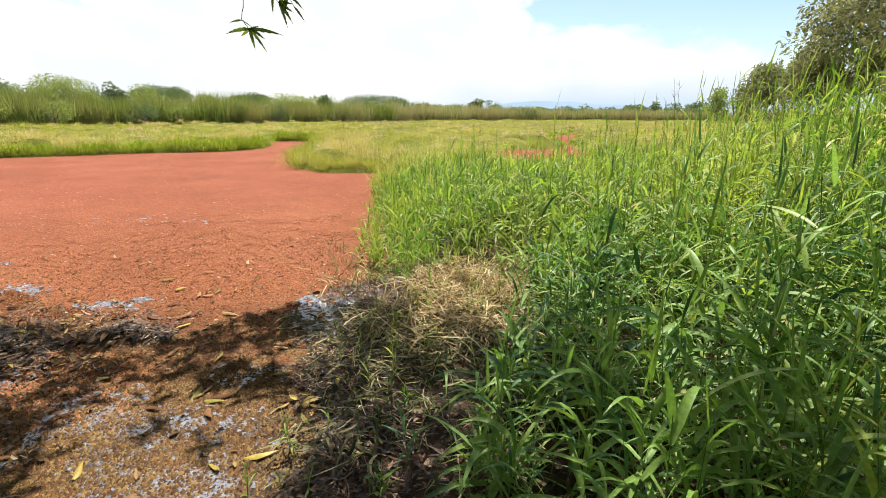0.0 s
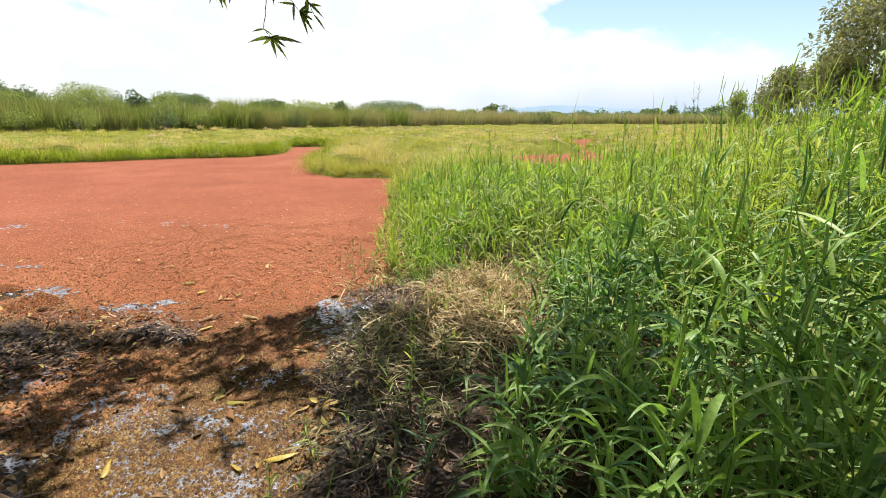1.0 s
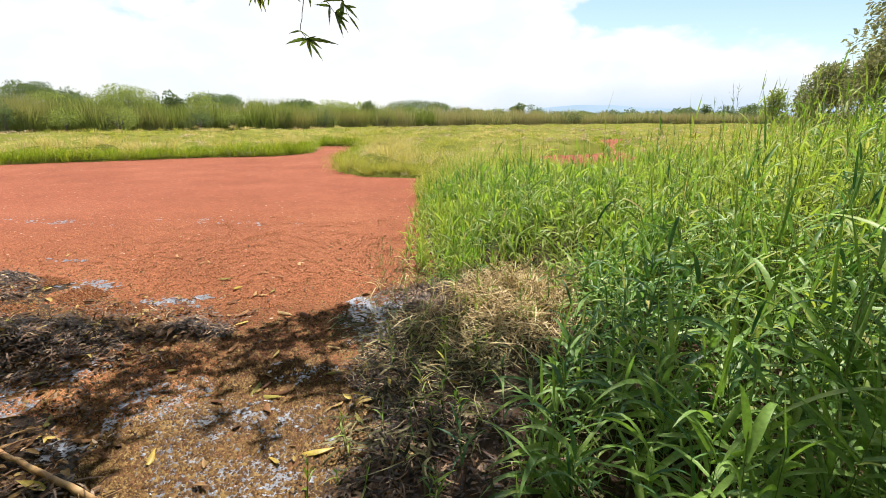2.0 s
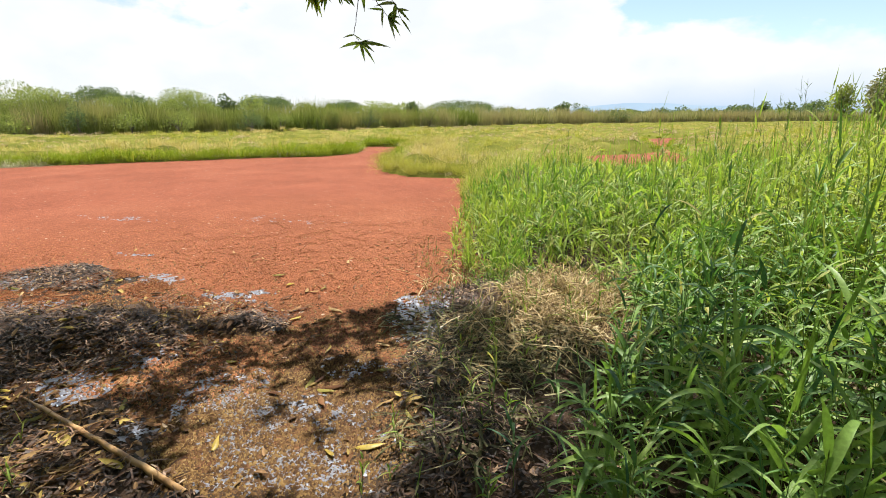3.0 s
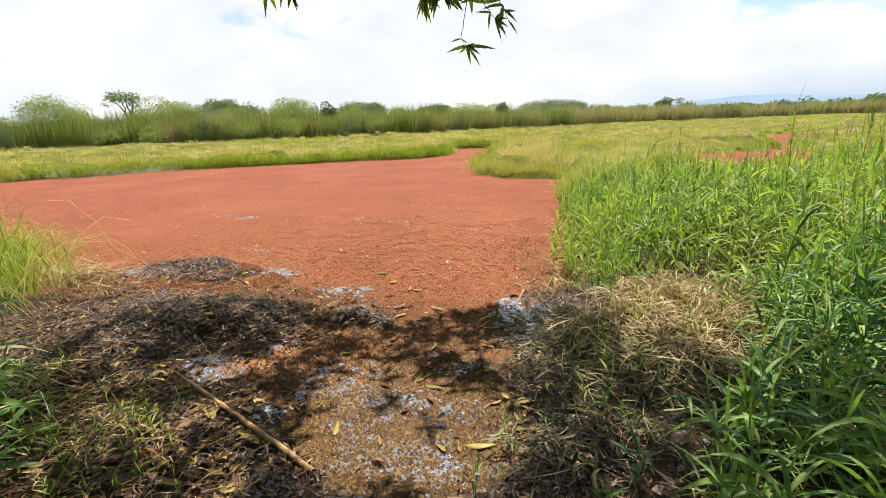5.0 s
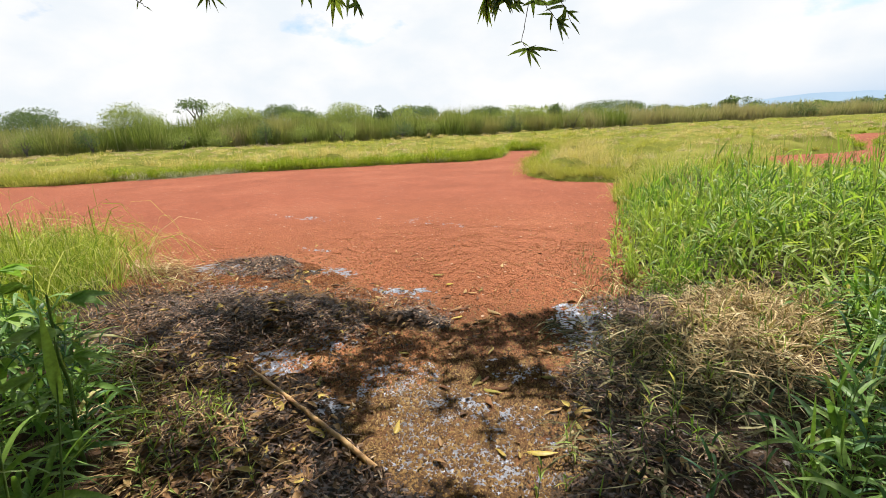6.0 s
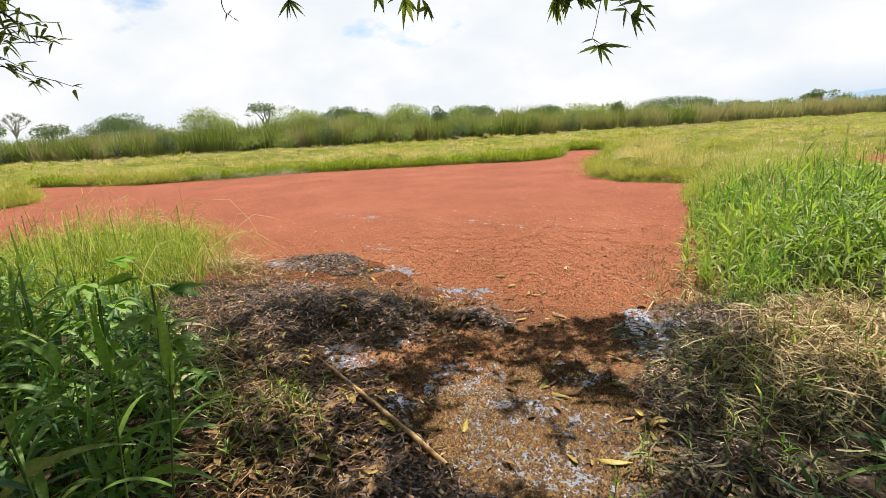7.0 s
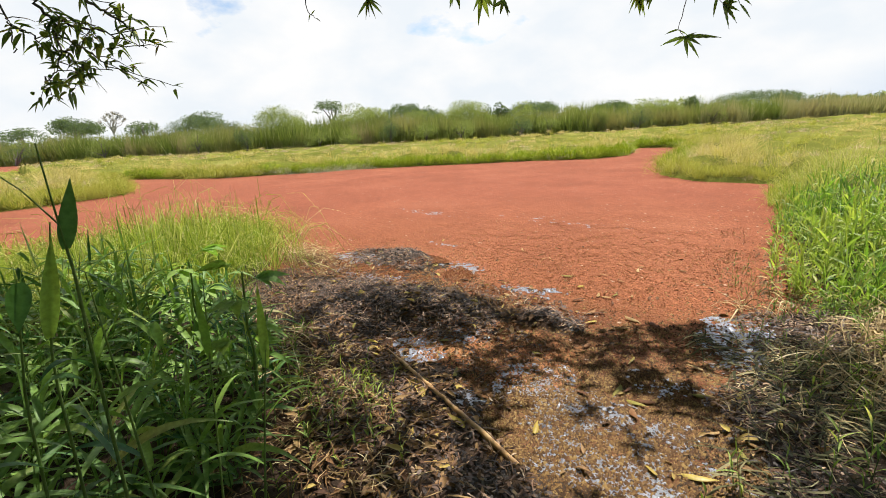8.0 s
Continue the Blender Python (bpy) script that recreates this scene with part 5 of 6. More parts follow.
x, y = gather((-4.1, 2.1, 1.1, 0.6, 3400), (-5.35, 3.25, 0.75, 0.4, 2600), (-3.4, 2.35, 0.6, 0.4, 1900), (-2.55, 2.9, 0.3, 0.15, 450), (-5.2, 2.3, 0.9, 0.5, 1100), (-4.5, 1.5, 1.0, 0.4, 1300), (-2.6, 1.9, 0.8, 0.6, 500),
              (-0.9, 2.3, 0.35, 0.9, 1700), (-2.0, 1.0, 1.0, 0.35, 1700), (-0.8, 1.6, 0.3, 0.5, 800), (-0.9, 3.5, 0.35, 0.2, 600), (-0.95, 3.85, 0.5, 0.35, 1400), (-0.7, 4.3, 0.4, 0.3, 500), (-3.2, 1.1, 0.9, 0.4, 1500), (-0.25, 1.5, 0.5, 0.7, 1500), (-3.2, 3.1, 0.9, 0.2, 350))
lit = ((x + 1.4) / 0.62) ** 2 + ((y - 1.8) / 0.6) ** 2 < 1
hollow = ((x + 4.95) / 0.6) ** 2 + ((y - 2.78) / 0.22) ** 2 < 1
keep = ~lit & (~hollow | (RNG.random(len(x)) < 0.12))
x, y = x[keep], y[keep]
crumb = RNG.random(len(x)) < 0.72
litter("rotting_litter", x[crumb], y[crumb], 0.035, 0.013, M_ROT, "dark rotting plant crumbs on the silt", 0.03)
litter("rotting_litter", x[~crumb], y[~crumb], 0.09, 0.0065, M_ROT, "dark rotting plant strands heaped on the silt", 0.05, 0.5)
x, y = gather((-3.0, 1.2, 0.9, 0.35, 600), (-2.4, 0.8, 0.7, 0.4, 600), (-0.7, 2.9, 0.5, 0.5, 560), (-0.6, 2.2, 0.4, 0.6, 360), (-3.6, 1.0, 0.8, 0.4, 500), (-0.1, 2.8, 0.4, 0.5, 500), (-2.35, 0.3, 0.5, 0.4, 700), (-6.0, 2.5, 0.9, 0.35, 900), (-4.4, 1.35, 0.9, 0.3, 600), (-1.1, 3.2, 0.5, 0.3, 500))
x, y = np.concatenate([x, LITTER_STAND[0]]), np.concatenate([y, LITTER_STAND[1]])
west = (x < -1.7) & (RNG.random(len(x)) < 0.42)
east = x > -1.7
litter("brown_strands", x[west], y[west], 0.13, 0.007, M_BROWN, "brown and tan dead grass strands on the silt", 0.05, 0.4)
x, y = x[east], y[east]
wide = RNG.random(len(x)) < 0.45
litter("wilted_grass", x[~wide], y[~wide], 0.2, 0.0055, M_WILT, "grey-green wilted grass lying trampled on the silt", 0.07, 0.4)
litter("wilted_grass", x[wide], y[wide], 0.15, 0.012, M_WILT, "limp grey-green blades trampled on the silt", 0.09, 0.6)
x, y = gather((-0.2, 3.75, 0.5, 0.45, 330), (-0.15, 4.25, 0.6, 0.35, 260), (-0.5, 3.2, 0.6, 0.4, 130), (0.0, 3.3, 0.3, 0.4, 160), (-0.35, 3.0, 0.35, 0.4, 120), (-3.9, 0.95, 0.8, 0.3, 200), (-6.4, 2.6, 0.5, 0.3, 300))
litter("dry_straw", x, y, 0.32, 0.0075, M_STRAW, "dry tan straw bent over beside the grass", 0.12, 0.4)

# bent and broken dry stems over the straw
x, y = gather((-0.18, 3.85, 0.5, 0.5, 300), (0.0, 4.2, 0.5, 0.35, 220), (-0.5, 3.3, 0.5, 0.4, 90), (0.0, 3.3, 0.3, 0.4, 60), (-1.3, 4.3, 0.3, 0.4, 30))
n = len(x)
P = np.stack([x, y, surface(x, y)], 1)
L = RNG.uniform(0.25, 0.65, n)
hp = Heap()
hp.add(*ribbons(P, dirs(RNG.random(n) * 6.28, np.radians(RNG.uniform(15, 75, n))), L, RNG.uniform(0.006, 0.014, n), RNG.uniform(0.5, 1.1, n), 6, 0.3, "reed", None, RNG.normal(0, 0.15, n)))
hp.add(*stalks(P, dirs(RNG.random(n) * 6.28, np.radians(RNG.uniform(10, 70, n))), L * 0.9, 0.0028, RNG.uniform(0.2, 0.8, n), 5))
stuff("dry_straw", hp.mesh("dry_straw", M_STRAW), "broken dry tan grass stems bent over the silt", "plant litter")
x, y = gather((-0.2, 3.8, 0.6, 0.6, 45), (-0.85, 4.2, 0.3, 0.25, 30), (-0.6, 2.6, 0.35, 0.7, 12))
grass_stand("short_tufts", x, y, RNG.uniform(0.1, 0.34, len(x)), 6, 0.17, 0.012, 4, "green grass regrowing through the straw", 0.05, M_BLADE_SUNLIT, 0.3)

x, y = gather((-2.5, 0.75, 0.55, 0.35, 200), (-3.4, 1.1, 0.8, 0.3, 130), (-0.75, 2.7, 0.45, 0.5, 420), (-5.9, 2.6, 0.6, 0.3, 300))
litter("straw_bits", x, y, 0.12, 0.005, M_STRAW, "short tan straw bits scattered on the silt", 0.05, 0.4)

# lumps of wet black silt and matted roots
M_CLOD = rough_mat("wet_clod", [(0.0, (0.014, 0.010, 0.007)), (0.5, (0.055, 0.036, 0.023)), (0.85, (0.13, 0.083, 0.05)), (1.0, (0.22, 0.155, 0.10))], 3.0, 0.42, 0.5, 0.6, 120.0, 0.006, True)
x, y = gather((-4.1, 2.15, 1.0, 0.5, 2600), (-3.45, 2.35, 0.6, 0.35, 1500), (-5.3, 3.3, 0.7, 0.4, 2300), (-4.7, 1.6, 1.0, 0.45, 900), (-2.9, 1.3, 0.9, 0.45, 1500), (-2.1, 0.95, 0.8, 0.3, 1200),
              (-0.85, 2.2, 0.3, 0.9, 1300), (-0.75, 1.4, 0.3, 0.5, 500), (-2.55, 2.88, 0.3, 0.14, 260), (-1.0, 3.3, 0.5, 0.3, 500), (-0.2, 2.6, 0.5, 1.0, 900))
k = ~open_water(x, y) & (((x + 4.95) / 0.6) ** 2 + ((y - 2.78) / 0.22) ** 2 > 1)
x, y = x[k], y[k]
fronds("silt_clods", x, y, surface(x, y), RNG.uniform(0.009, 0.024, len(x)) * np.where(RNG.random(len(x)) < 0.12, 1.6, 1.0), M_CLOD, "wet black lumps of silt and matted roots")

# ---- bamboo cane ----
cane = new("bamboo_cane")
tagged(cane, "thin dry tan bamboo cane lying on the silt", "stick")
c0, c1 = np.array([-3.1, 1.55, 0.065]), np.array([-1.67, 1.24, 0.035])
path = bent(c0, c1, 0.01, 25, 0.003, 5)
rad = np.linspace(0.0095, 0.0155, 25)
rad[::5] *= 1.2
rad[:3] *= 0.6
v, f = tube(path, rad, 10)
part("shaft", mesh_from("shaft", v, f, M_CANE), cane)
for k, d in ((1, (-0.35, 0.3, 0.85)), (4, (-0.6, 0.5, 0.4)), (22, (0.6, 0.3, 0.3)), (20, (0.5, -0.4, 0.2))):
    v, f = stalks(path[k:k + 1], unit(np.array([d])), 0.14, 0.0035, 0.1, 4)
    part("side_twig", mesh_from("side_twig", v, f, M_CANE), cane)

# ---- fallen leaves ----
def fallen_mesh(kind, seed):
    rng = np.random.default_rng(seed)
    L = rng.uniform(0.13, 0.18)
    v, f = ribbons(np.array([[-L / 2, 0, 0.004]]), np.array([[0.985, 0, 0.17]]), L, L * 0.27, 0.22, 8, rng.uniform(0.35, 0.9), "leaf", np.array([[0, 1.0, 0.12]]))
    v[:, 1] += 0.1 * L * np.sin(v[:, 0] / L * 3 + seed)
    v2, f2 = stalks(np.array([[-L / 2 - 0.02, 0, 0.002]]), np.array([[0.99, 0.05, 0.1]]), 0.03, 0.0016, 0, 3)
    return mesh_from("fallen_leaf", np.concatenate([v, v2]), np.concatenate([f, f2 + len(v)]), M_FALLEN[kind])


FALLEN = ((0, "curled brown fallen leaf on the shore", [(-2.15, 3.86), (-2.83, 4.24), (-2.65, 3.43), (-2.64, 3.17), (-2.41, 3.2), (-1.46, 2.04), (-1.8, 2.03), (-1.49, 2.2), (-3.69, 4.43), (-2.24, 1.6), (-3.63, 2.51), (-1.87, 3.29), (-2.22, 4.85), (-4.7, 2.9), (-3.9, 1.6)]),
          (1, "bright yellow fallen leaf on the silt", [(-2.8, 3.76), (-1.75, 2.61), (-1.03, 1.76), (-1.22, 1.66), (-1.8, 1.57), (-3.4, 1.62), (-0.85, 2.35), (-5.5, 4.4)]),
          (2, "dry tan fallen leaf on the shore", [(-2.57, 3.67), (-2.04, 3.27), (-1.1, 2.13), (-0.97, 2.86), (-4.37, 1.83), (-5.12, 2.84), (-2.6, 0.96), (-4.18, 4.63), (-2.6, 4.62), (-3.66, 4.48), (-4.0, 2.45), (-3.3, 1.2), (-5.6, 3.3), (-4.85, 3.5)]),
          (3, "olive fallen leaf on the silt", [(-1.65, 2.2), (-1.25, 2.48), (-2.97, 1.99), (-1.5, 2.15), (-4.3, 2.1), (-2.55, 1.7), (-5.35, 2.95), (-2.3, 2.3)]))
more = np.random.default_rng(77)
for kind, label, places in FALLEN:
    shapes = [fallen_mesh(kind, 300 + kind * 10 + i) for i in range(5)]
    spread = [(-4.1, 2.3, 1.0, 0.5), (-3.2, 1.35, 0.9, 0.4), (-5.2, 3.2, 0.7, 0.3), (-2.9, 3.6, 0.9, 0.6), (-2.5, 0.9, 0.7, 0.4), (-1.6, 2.5, 0.7, 0.5), (-0.8, 2.3, 0.4, 0.8)]
    for cx, cy, rx, ry in spread:
        places = places + [(cx + rx * more.uniform(-1, 1), cy + ry * more.uniform(-1, 1)) for j in range((5, 1, 4, 2)[kind])]
    for i, (px, py) in enumerate(places):
        ob = new("fallen_leaf", shapes[i % 5])
        pz = float(surface(np.array([px]), np.array([py]))[0])
        ob.matrix_basis = pose(px, py, pz + 0.016, RNG.uniform(-12, 12), RNG.uniform(-10, 10), RNG.uniform(0, 360)) @ Matrix.Diagonal((*(RNG.uniform(0.6, 1.0) * (1.0 if i < 15 else 0.75),) * 3, 1))
        tagged(ob, label, "leaf", group="fallen leaves")
x, y = gather((-2.8, 4.3, 1.6, 1.2, 22), (-4.2, 2.1, 1.4, 0.8, 420), (-3.3, 2.5, 0.8, 0.45, 420), (-3.0, 1.25, 1.0, 0.4, 650), (-2.4, 0.85, 0.6, 0.4, 420), (-2.2, 1.8, 1.2, 0.8, 70), (-3.0, 3.1, 1.0, 0.4, 70), (-5.2, 3.1, 0.9, 0.5, 90), (-0.8, 2.4, 0.4, 0.8, 60))
n = len(x)
P = np.stack([x, y, surface(x, y) + 0.012], 1)
L = RNG.uniform(0.03, 0.075, n) * np.where(RNG.random(n) < 0.15, 1.6, 1.0)
v, f = ribbons(P, dirs(RNG.random(n) * 6.28, np.radians(RNG.normal(5, 10, n))), L, L * RNG.uniform(0.24, 0.5, n), RNG.uniform(-0.2, 0.5, n), 5, 0.7, "leaf")
stuff("leaf_litter", mesh_from("leaf_litter", v, f, M_LITTER), "scattered small brown and tan dead leaves", "plant litter")

# ---- shade tree over the landing ----
SHADE = [(-9.5, -1.6), (-7.5, -0.8), (-6.2, -0.5), (-5.0, 0.0), (-4.35, 0.45), (-4.3, 1.5), (-4.5, 2.1), (-4.2, 2.5), (-3.5, 2.9), (-2.7, 2.8), (-2.3, 2.7), (-2.0, 3.05), (-1.62, 3.55), (-1.3, 3.65), (-1.1, 3.6), (-0.6, 3.25), (-0.15, 3.0),
         (0.4, 2.7), (0.9, 2.3), (1.5, 1.6), (2.3, 0.6), (4.5, -3.0), (5.0, -7.0), (-10.0, -7.0)]
n = 14000
u, w = RNG.uniform(-10, 5, n), RNG.uniform(-7, 4.2, n)
keep = inside(u, w, SHADE)
gap = (((u + 1.36) / 0.60) ** 2 + ((w - 1.66) / 0.56) ** 2 < 1) | (((u + 1.2) / 0.3) ** 2 + ((w - 2.7) / 0.2) ** 2 < 1) | (((u + 1.75) / 0.16) ** 2 + ((w - 2.25) / 0.14) ** 2 < 1)
gap |= grid_noise(u, w, 2.2, 81) > np.where(u > -2.3, 0.72, 0.8)
gap |= (grid_noise(u, w, 4.2, 83) > 0.3) & (u < -1.9) & (u > -4.6) & (w > 0.0) & (w < 1.9)
gap |= (grid_noise(u, w, 3.4, 84) > 0.36) & (u > 0.15)
gap |= (grid_noise(u, w, 4.6, 87) > 0.48) & (u > -0.95) & (u < 0.3) & (w > 2.0)
gap |= (grid_noise(u, w, 3.0, 86) > 0.72) & (u < -3.2) & (w < 0.7)
gap |= (((u + 2.8) / 0.6) ** 2 + ((w - 0.82) / 0.28) ** 2 < 1) & (grid_noise(u, w, 6.5, 85) < 0.3)
gap |= ((u + 3.4) / 0.3) ** 2 + ((w - 0.12) / 0.25) ** 2 < 1
gap |= (RNG.random(n) < 0.36) & (u > -3.2) & (u < -0.9) & (w > 1.6) & (w < 2.9)
gap |= (RNG.random(n) < 0.25) & (u > -5.0) & (u < -3.2) & (w > 1.0) & (w < 2.6)
keep &= ~gap | (RNG.random(n) < 0.05)
u, w = u[keep], w[keep]
n = len(u)
z = 3.75 + RNG.random(n) * 2.2
C = np.stack([u + z * SHIFT[0], w + z * SHIFT[1], z], 1)
m = 7
i = np.repeat(np.arange(n), m)
az = RNG.random(n)[i] * 6.28 + np.tile(np.arange(m), n) * 0.9 + RNG.normal(0, 0.2, n * m)
L = RNG.uniform(0.125, 0.19, n * m)
D = dirs(az, np.radians(RNG.normal(-8, 24, n * m)))
P = C[i] + RNG.normal(0, 0.015, (n * m, 3))
side = unit(np.cross(D, np.array([0, 0, 1.0])) + RNG.normal(0, 0.25, (n * m, 3))) * (L * 0.17)[:, None]
mid = P + D * (L * 0.45)[:, None] + np.array([0, 0, 0.01])
v = np.stack([P, mid + side, P + D * L[:, None], mid - side], 1).reshape(-1, 3)
f = np.arange(n * m * 4).reshape(-1, 4)
shade_tree = new("shade_tree")
tagged(shade_tree, "broad leafy tree spreading its limbs over the landing", "tree")
part("crown", mesh_from("crown", v, f, M_MANGO), shade_tree, "dense dark green narrow-leaved crown")
v, f = tube(bent((-2.2, -3.6, -0.2), (-2.0, -3.2, 2.6), 0, 8, 0.04, 3), np.linspace(0.34, 0.24, 8), 14)
part("trunk", mesh_from("trunk", v, f, M_BARK), shade_tree)
FORK = (-2.0, -3.2, 2.55)
limbs = [(FORK, (-5.6, 1.6, 4.3), 0.11), (FORK, (-3.6, 4.0, 4.4), 0.10), ((-3.6, 4.0, 4.4), (-2.0, 4.6, 4.1), 0.02), (FORK, (-7.5, 0.2, 4.5), 0.11), (FORK, (1.6, -0.4, 4.4), 0.11), (FORK, (-4.6, 0.6, 3.8), 0.08)]
for j, (root, t, r0) in enumerate(limbs):
    v, f = tube(bent(root, t, 0.12 * float(np.linalg.norm(np.subtract(t, root))) ** 0.8, 14, 0.04, 20 + j), np.linspace(r0, 0.012, 14), 8)
    part("limb", mesh_from("limb", v, f, M_BARK), shade_tree)


ACROSS = unit(np.array([0.90, 0.42, 0.0]))      # along the row of hanging sprigs
SWEEP = unit(np.array([0.70, 0.71, 0.0]))       # the same further west


def spray(line, leaves, seed, across=ACROSS, label="drooping leafy sprig", mat=M_MANGO):
    """A hanging twig along a line, with pointed wavy leaves: (share of the line, angle from level, length, width share)."""
    rng = np.random.default_rng(seed)
    p = np.array(line, float)
    s = np.linspace(0, len(p) - 1, 6 * (len(p) - 1) + 1)
    path = np.stack([np.interp(s, np.arange(len(p)), p[:, k]) for k in range(3)], 1) + rng.normal(0, 0.004, (len(s), 3))
    twig = part("sprig", mesh_from("sprig", *tube(path, np.linspace(0.006, 0.0022, len(path)), 5), M_BARK), shade_tree, label)
    depth = np.cross(across, np.array([0, 0, 1.0]))
    for share, angle, length, fat in leaves:
        root = path[int(round(share * (len(path) - 1)))]
        d = across * math.cos(radians(angle)) + np.array([0, 0, math.sin(radians(angle))]) + depth * rng.normal(0, 0.35)
        flat = unit(np.cross(unit(d), depth) + depth * rng.normal(0, 0.5))
        v, f = ribbons(root[None], unit(d)[None], length * 1.05, length * fat * 0.82, rng.uniform(0.05, 0.25), 10, 0.35, "leaf", flat[None])
        v = v + flat * (0.012 * length * np.sin(np.arange(len(v)) * 1.1 + seed))[:, None]
        part("leaf", mesh_from("leaf", v, f, mat), twig)


M_FRESH = leaf_mat("fresh_hanging_leaf", [(0.0, (0.12, 0.18, 0.04)), (0.6, (0.24, 0.32, 0.07)), (1.0, (0.44, 0.48, 0.12))], None, 1, 0.45, 0.35, 0.5, True)
HIGH = (-2.15, 4.25, 3.7)
spray([HIGH, (-2.09, 4.2, 2.92), (-2.14, 4.26, 2.66), (-2.22, 4.28, 2.37), (-2.17, 4.31, 2.30)],
      [(0.76, 186, 0.10, 0.22), (0.77, -18, 0.10, 0.2), (1, 184, 0.19, 0.2), (1, 212, 0.11, 0.34), (1, -2, 0.27, 0.16), (1, -26, 0.15, 0.24), (1, -46, 0.19, 0.16), (1, -78, 0.16, 0.22), (0.98, 20, 0.09, 0.2)], 401)
rng = np.random.default_rng(402)
spray([HIGH, (-2.4, 4.1, 3.0), (-2.46, 4.07, 2.78), (-2.5, 4.06, 2.68)], [(rng.uniform(0.6, 1), rng.normal(-92, 26), rng.uniform(0.10, 0.2), rng.uniform(0.16, 0.26)) for j in range(22)], 402, mat=M_FRESH)
spray([HIGH, (-2.36, 4.14, 2.95), (-2.36, 4.14, 2.74)], [(rng.uniform(0.55, 1), rng.normal(-75, 40), rng.uniform(0.14, 0.24), rng.uniform(0.2, 0.3)) for j in range(15)], 403)
spray([HIGH, (-2.27, 4.18, 2.9), (-2.25, 4.2, 2.7)], [(1, -52, 0.15, 0.3), (1, -22, 0.14, 0.22), (0.85, 200, 0.2, 0.28), (0.7, -100, 0.2, 0.26), (0.6, -20, 0.2, 0.26)], 404)
spray([HIGH, (-2.15, 4.24, 2.85), (-2.08, 4.26, 2.69)], [(1, 188, 0.11, 0.3), (1, -8, 0.16, 0.36), (0.8, -85, 0.16, 0.3), (0.7, 10, 0.2, 0.3), (0.6, -130, 0.2, 0.26)], 405)
spray([HIGH, (-2.08, 4.23, 2.84), (-1.98, 4.34, 2.62), (-1.91, 4.38, 2.52)], [(1, -72, 0.19, 0.2), (1, -32, 0.14, 0.24), (1, 12, 0.14, 0.22), (1, -52, 0.17, 0.22), (0.85, 168, 0.14, 0.2), (1, 40, 0.1, 0.3), (0.75, -95, 0.14, 0.26), (0.6, 15, 0.18, 0.3)], 406)
spray([HIGH, (-1.98, 4.3, 2.85), (-1.85, 4.42, 2.62), (-1.80, 4.44, 2.50)], [(0.72, -40, 0.16, 0.18), (0.66, 170, 0.2, 0.26), (0.66, -100, 0.18, 0.28), (1, -48, 0.14, 0.2), (0.8, 8, 0.12, 0.24), (0.55, 20, 0.2, 0.26)], 407)
WESTERN = (-3.5, 2.9, 3.8)
spray([WESTERN, (-3.42, 2.99, 3.0), (-3.44, 3.07, 2.80), (-3.42, 3.08, 2.72)], [(0.95, -100, 0.19, 0.26), (1, -70, 0.15, 0.36), (0.9, -40, 0.14, 0.34), (0.7, 200, 0.15, 0.26), (0.85, -120, 0.15, 0.3), (0.66, -60, 0.18, 0.3)], 408, SWEEP, mat=M_FRESH)
spray([WESTERN, (-3.42, 2.99, 3.0), (-3.36, 3.12, 2.8), (-3.32, 3.19, 2.73), (-3.29, 3.22, 2.66)], [(0.75, -60, 0.17, 0.26), (1, -80, 0.12, 0.24), (0.9, 195, 0.1, 0.4), (0.95, -110, 0.1, 0.4), (0.6, 30, 0.16, 0.26), (0.66, -100, 0.15, 0.26)], 409, SWEEP)
spray([WESTERN, (-3.5, 2.94, 3.0), (-3.58, 2.92, 2.83), (-3.60, 2.90, 2.77)], [(1, -95, 0.14, 0.22), (0.8, -110, 0.16, 0.24), (1, -60, 0.12, 0.24), (0.7, -80, 0.15, 0.3)], 410, SWEEP)
spray([WESTERN, (-3.97, 2.23, 2.96), (-4.01, 2.28, 2.72)], [(1, -68, 0.13, 0.2), (1, -105, 0.13, 0.22), (1, -40, 0.15, 0.2), (1, -135, 0.15, 0.2), (1, -15, 0.12, 0.2), (1, -88, 0.12, 0.24)], 411, SWEEP)
spray([WESTERN, (-4.27, 1.83, 2.8), (-4.29, 1.88, 2.63), (-4.27, 1.94, 2.59)], [(1, -30, 0.05, 0.2), (0.72, -120, 0.05, 0.25), (0.75, 40, 0.06, 0.2)], 412, SWEEP, "thin nearly bare hanging twig")
M_BOUGH = leaf_mat("bough_leaf", [(0.0, (0.09, 0.14, 0.04)), (0.5, (0.18, 0.26, 0.06)), (0.85, (0.33, 0.40, 0.09)), (1.0, (0.50, 0.50, 0.14))], None, 1, 0.45, 0.35, 0.5)
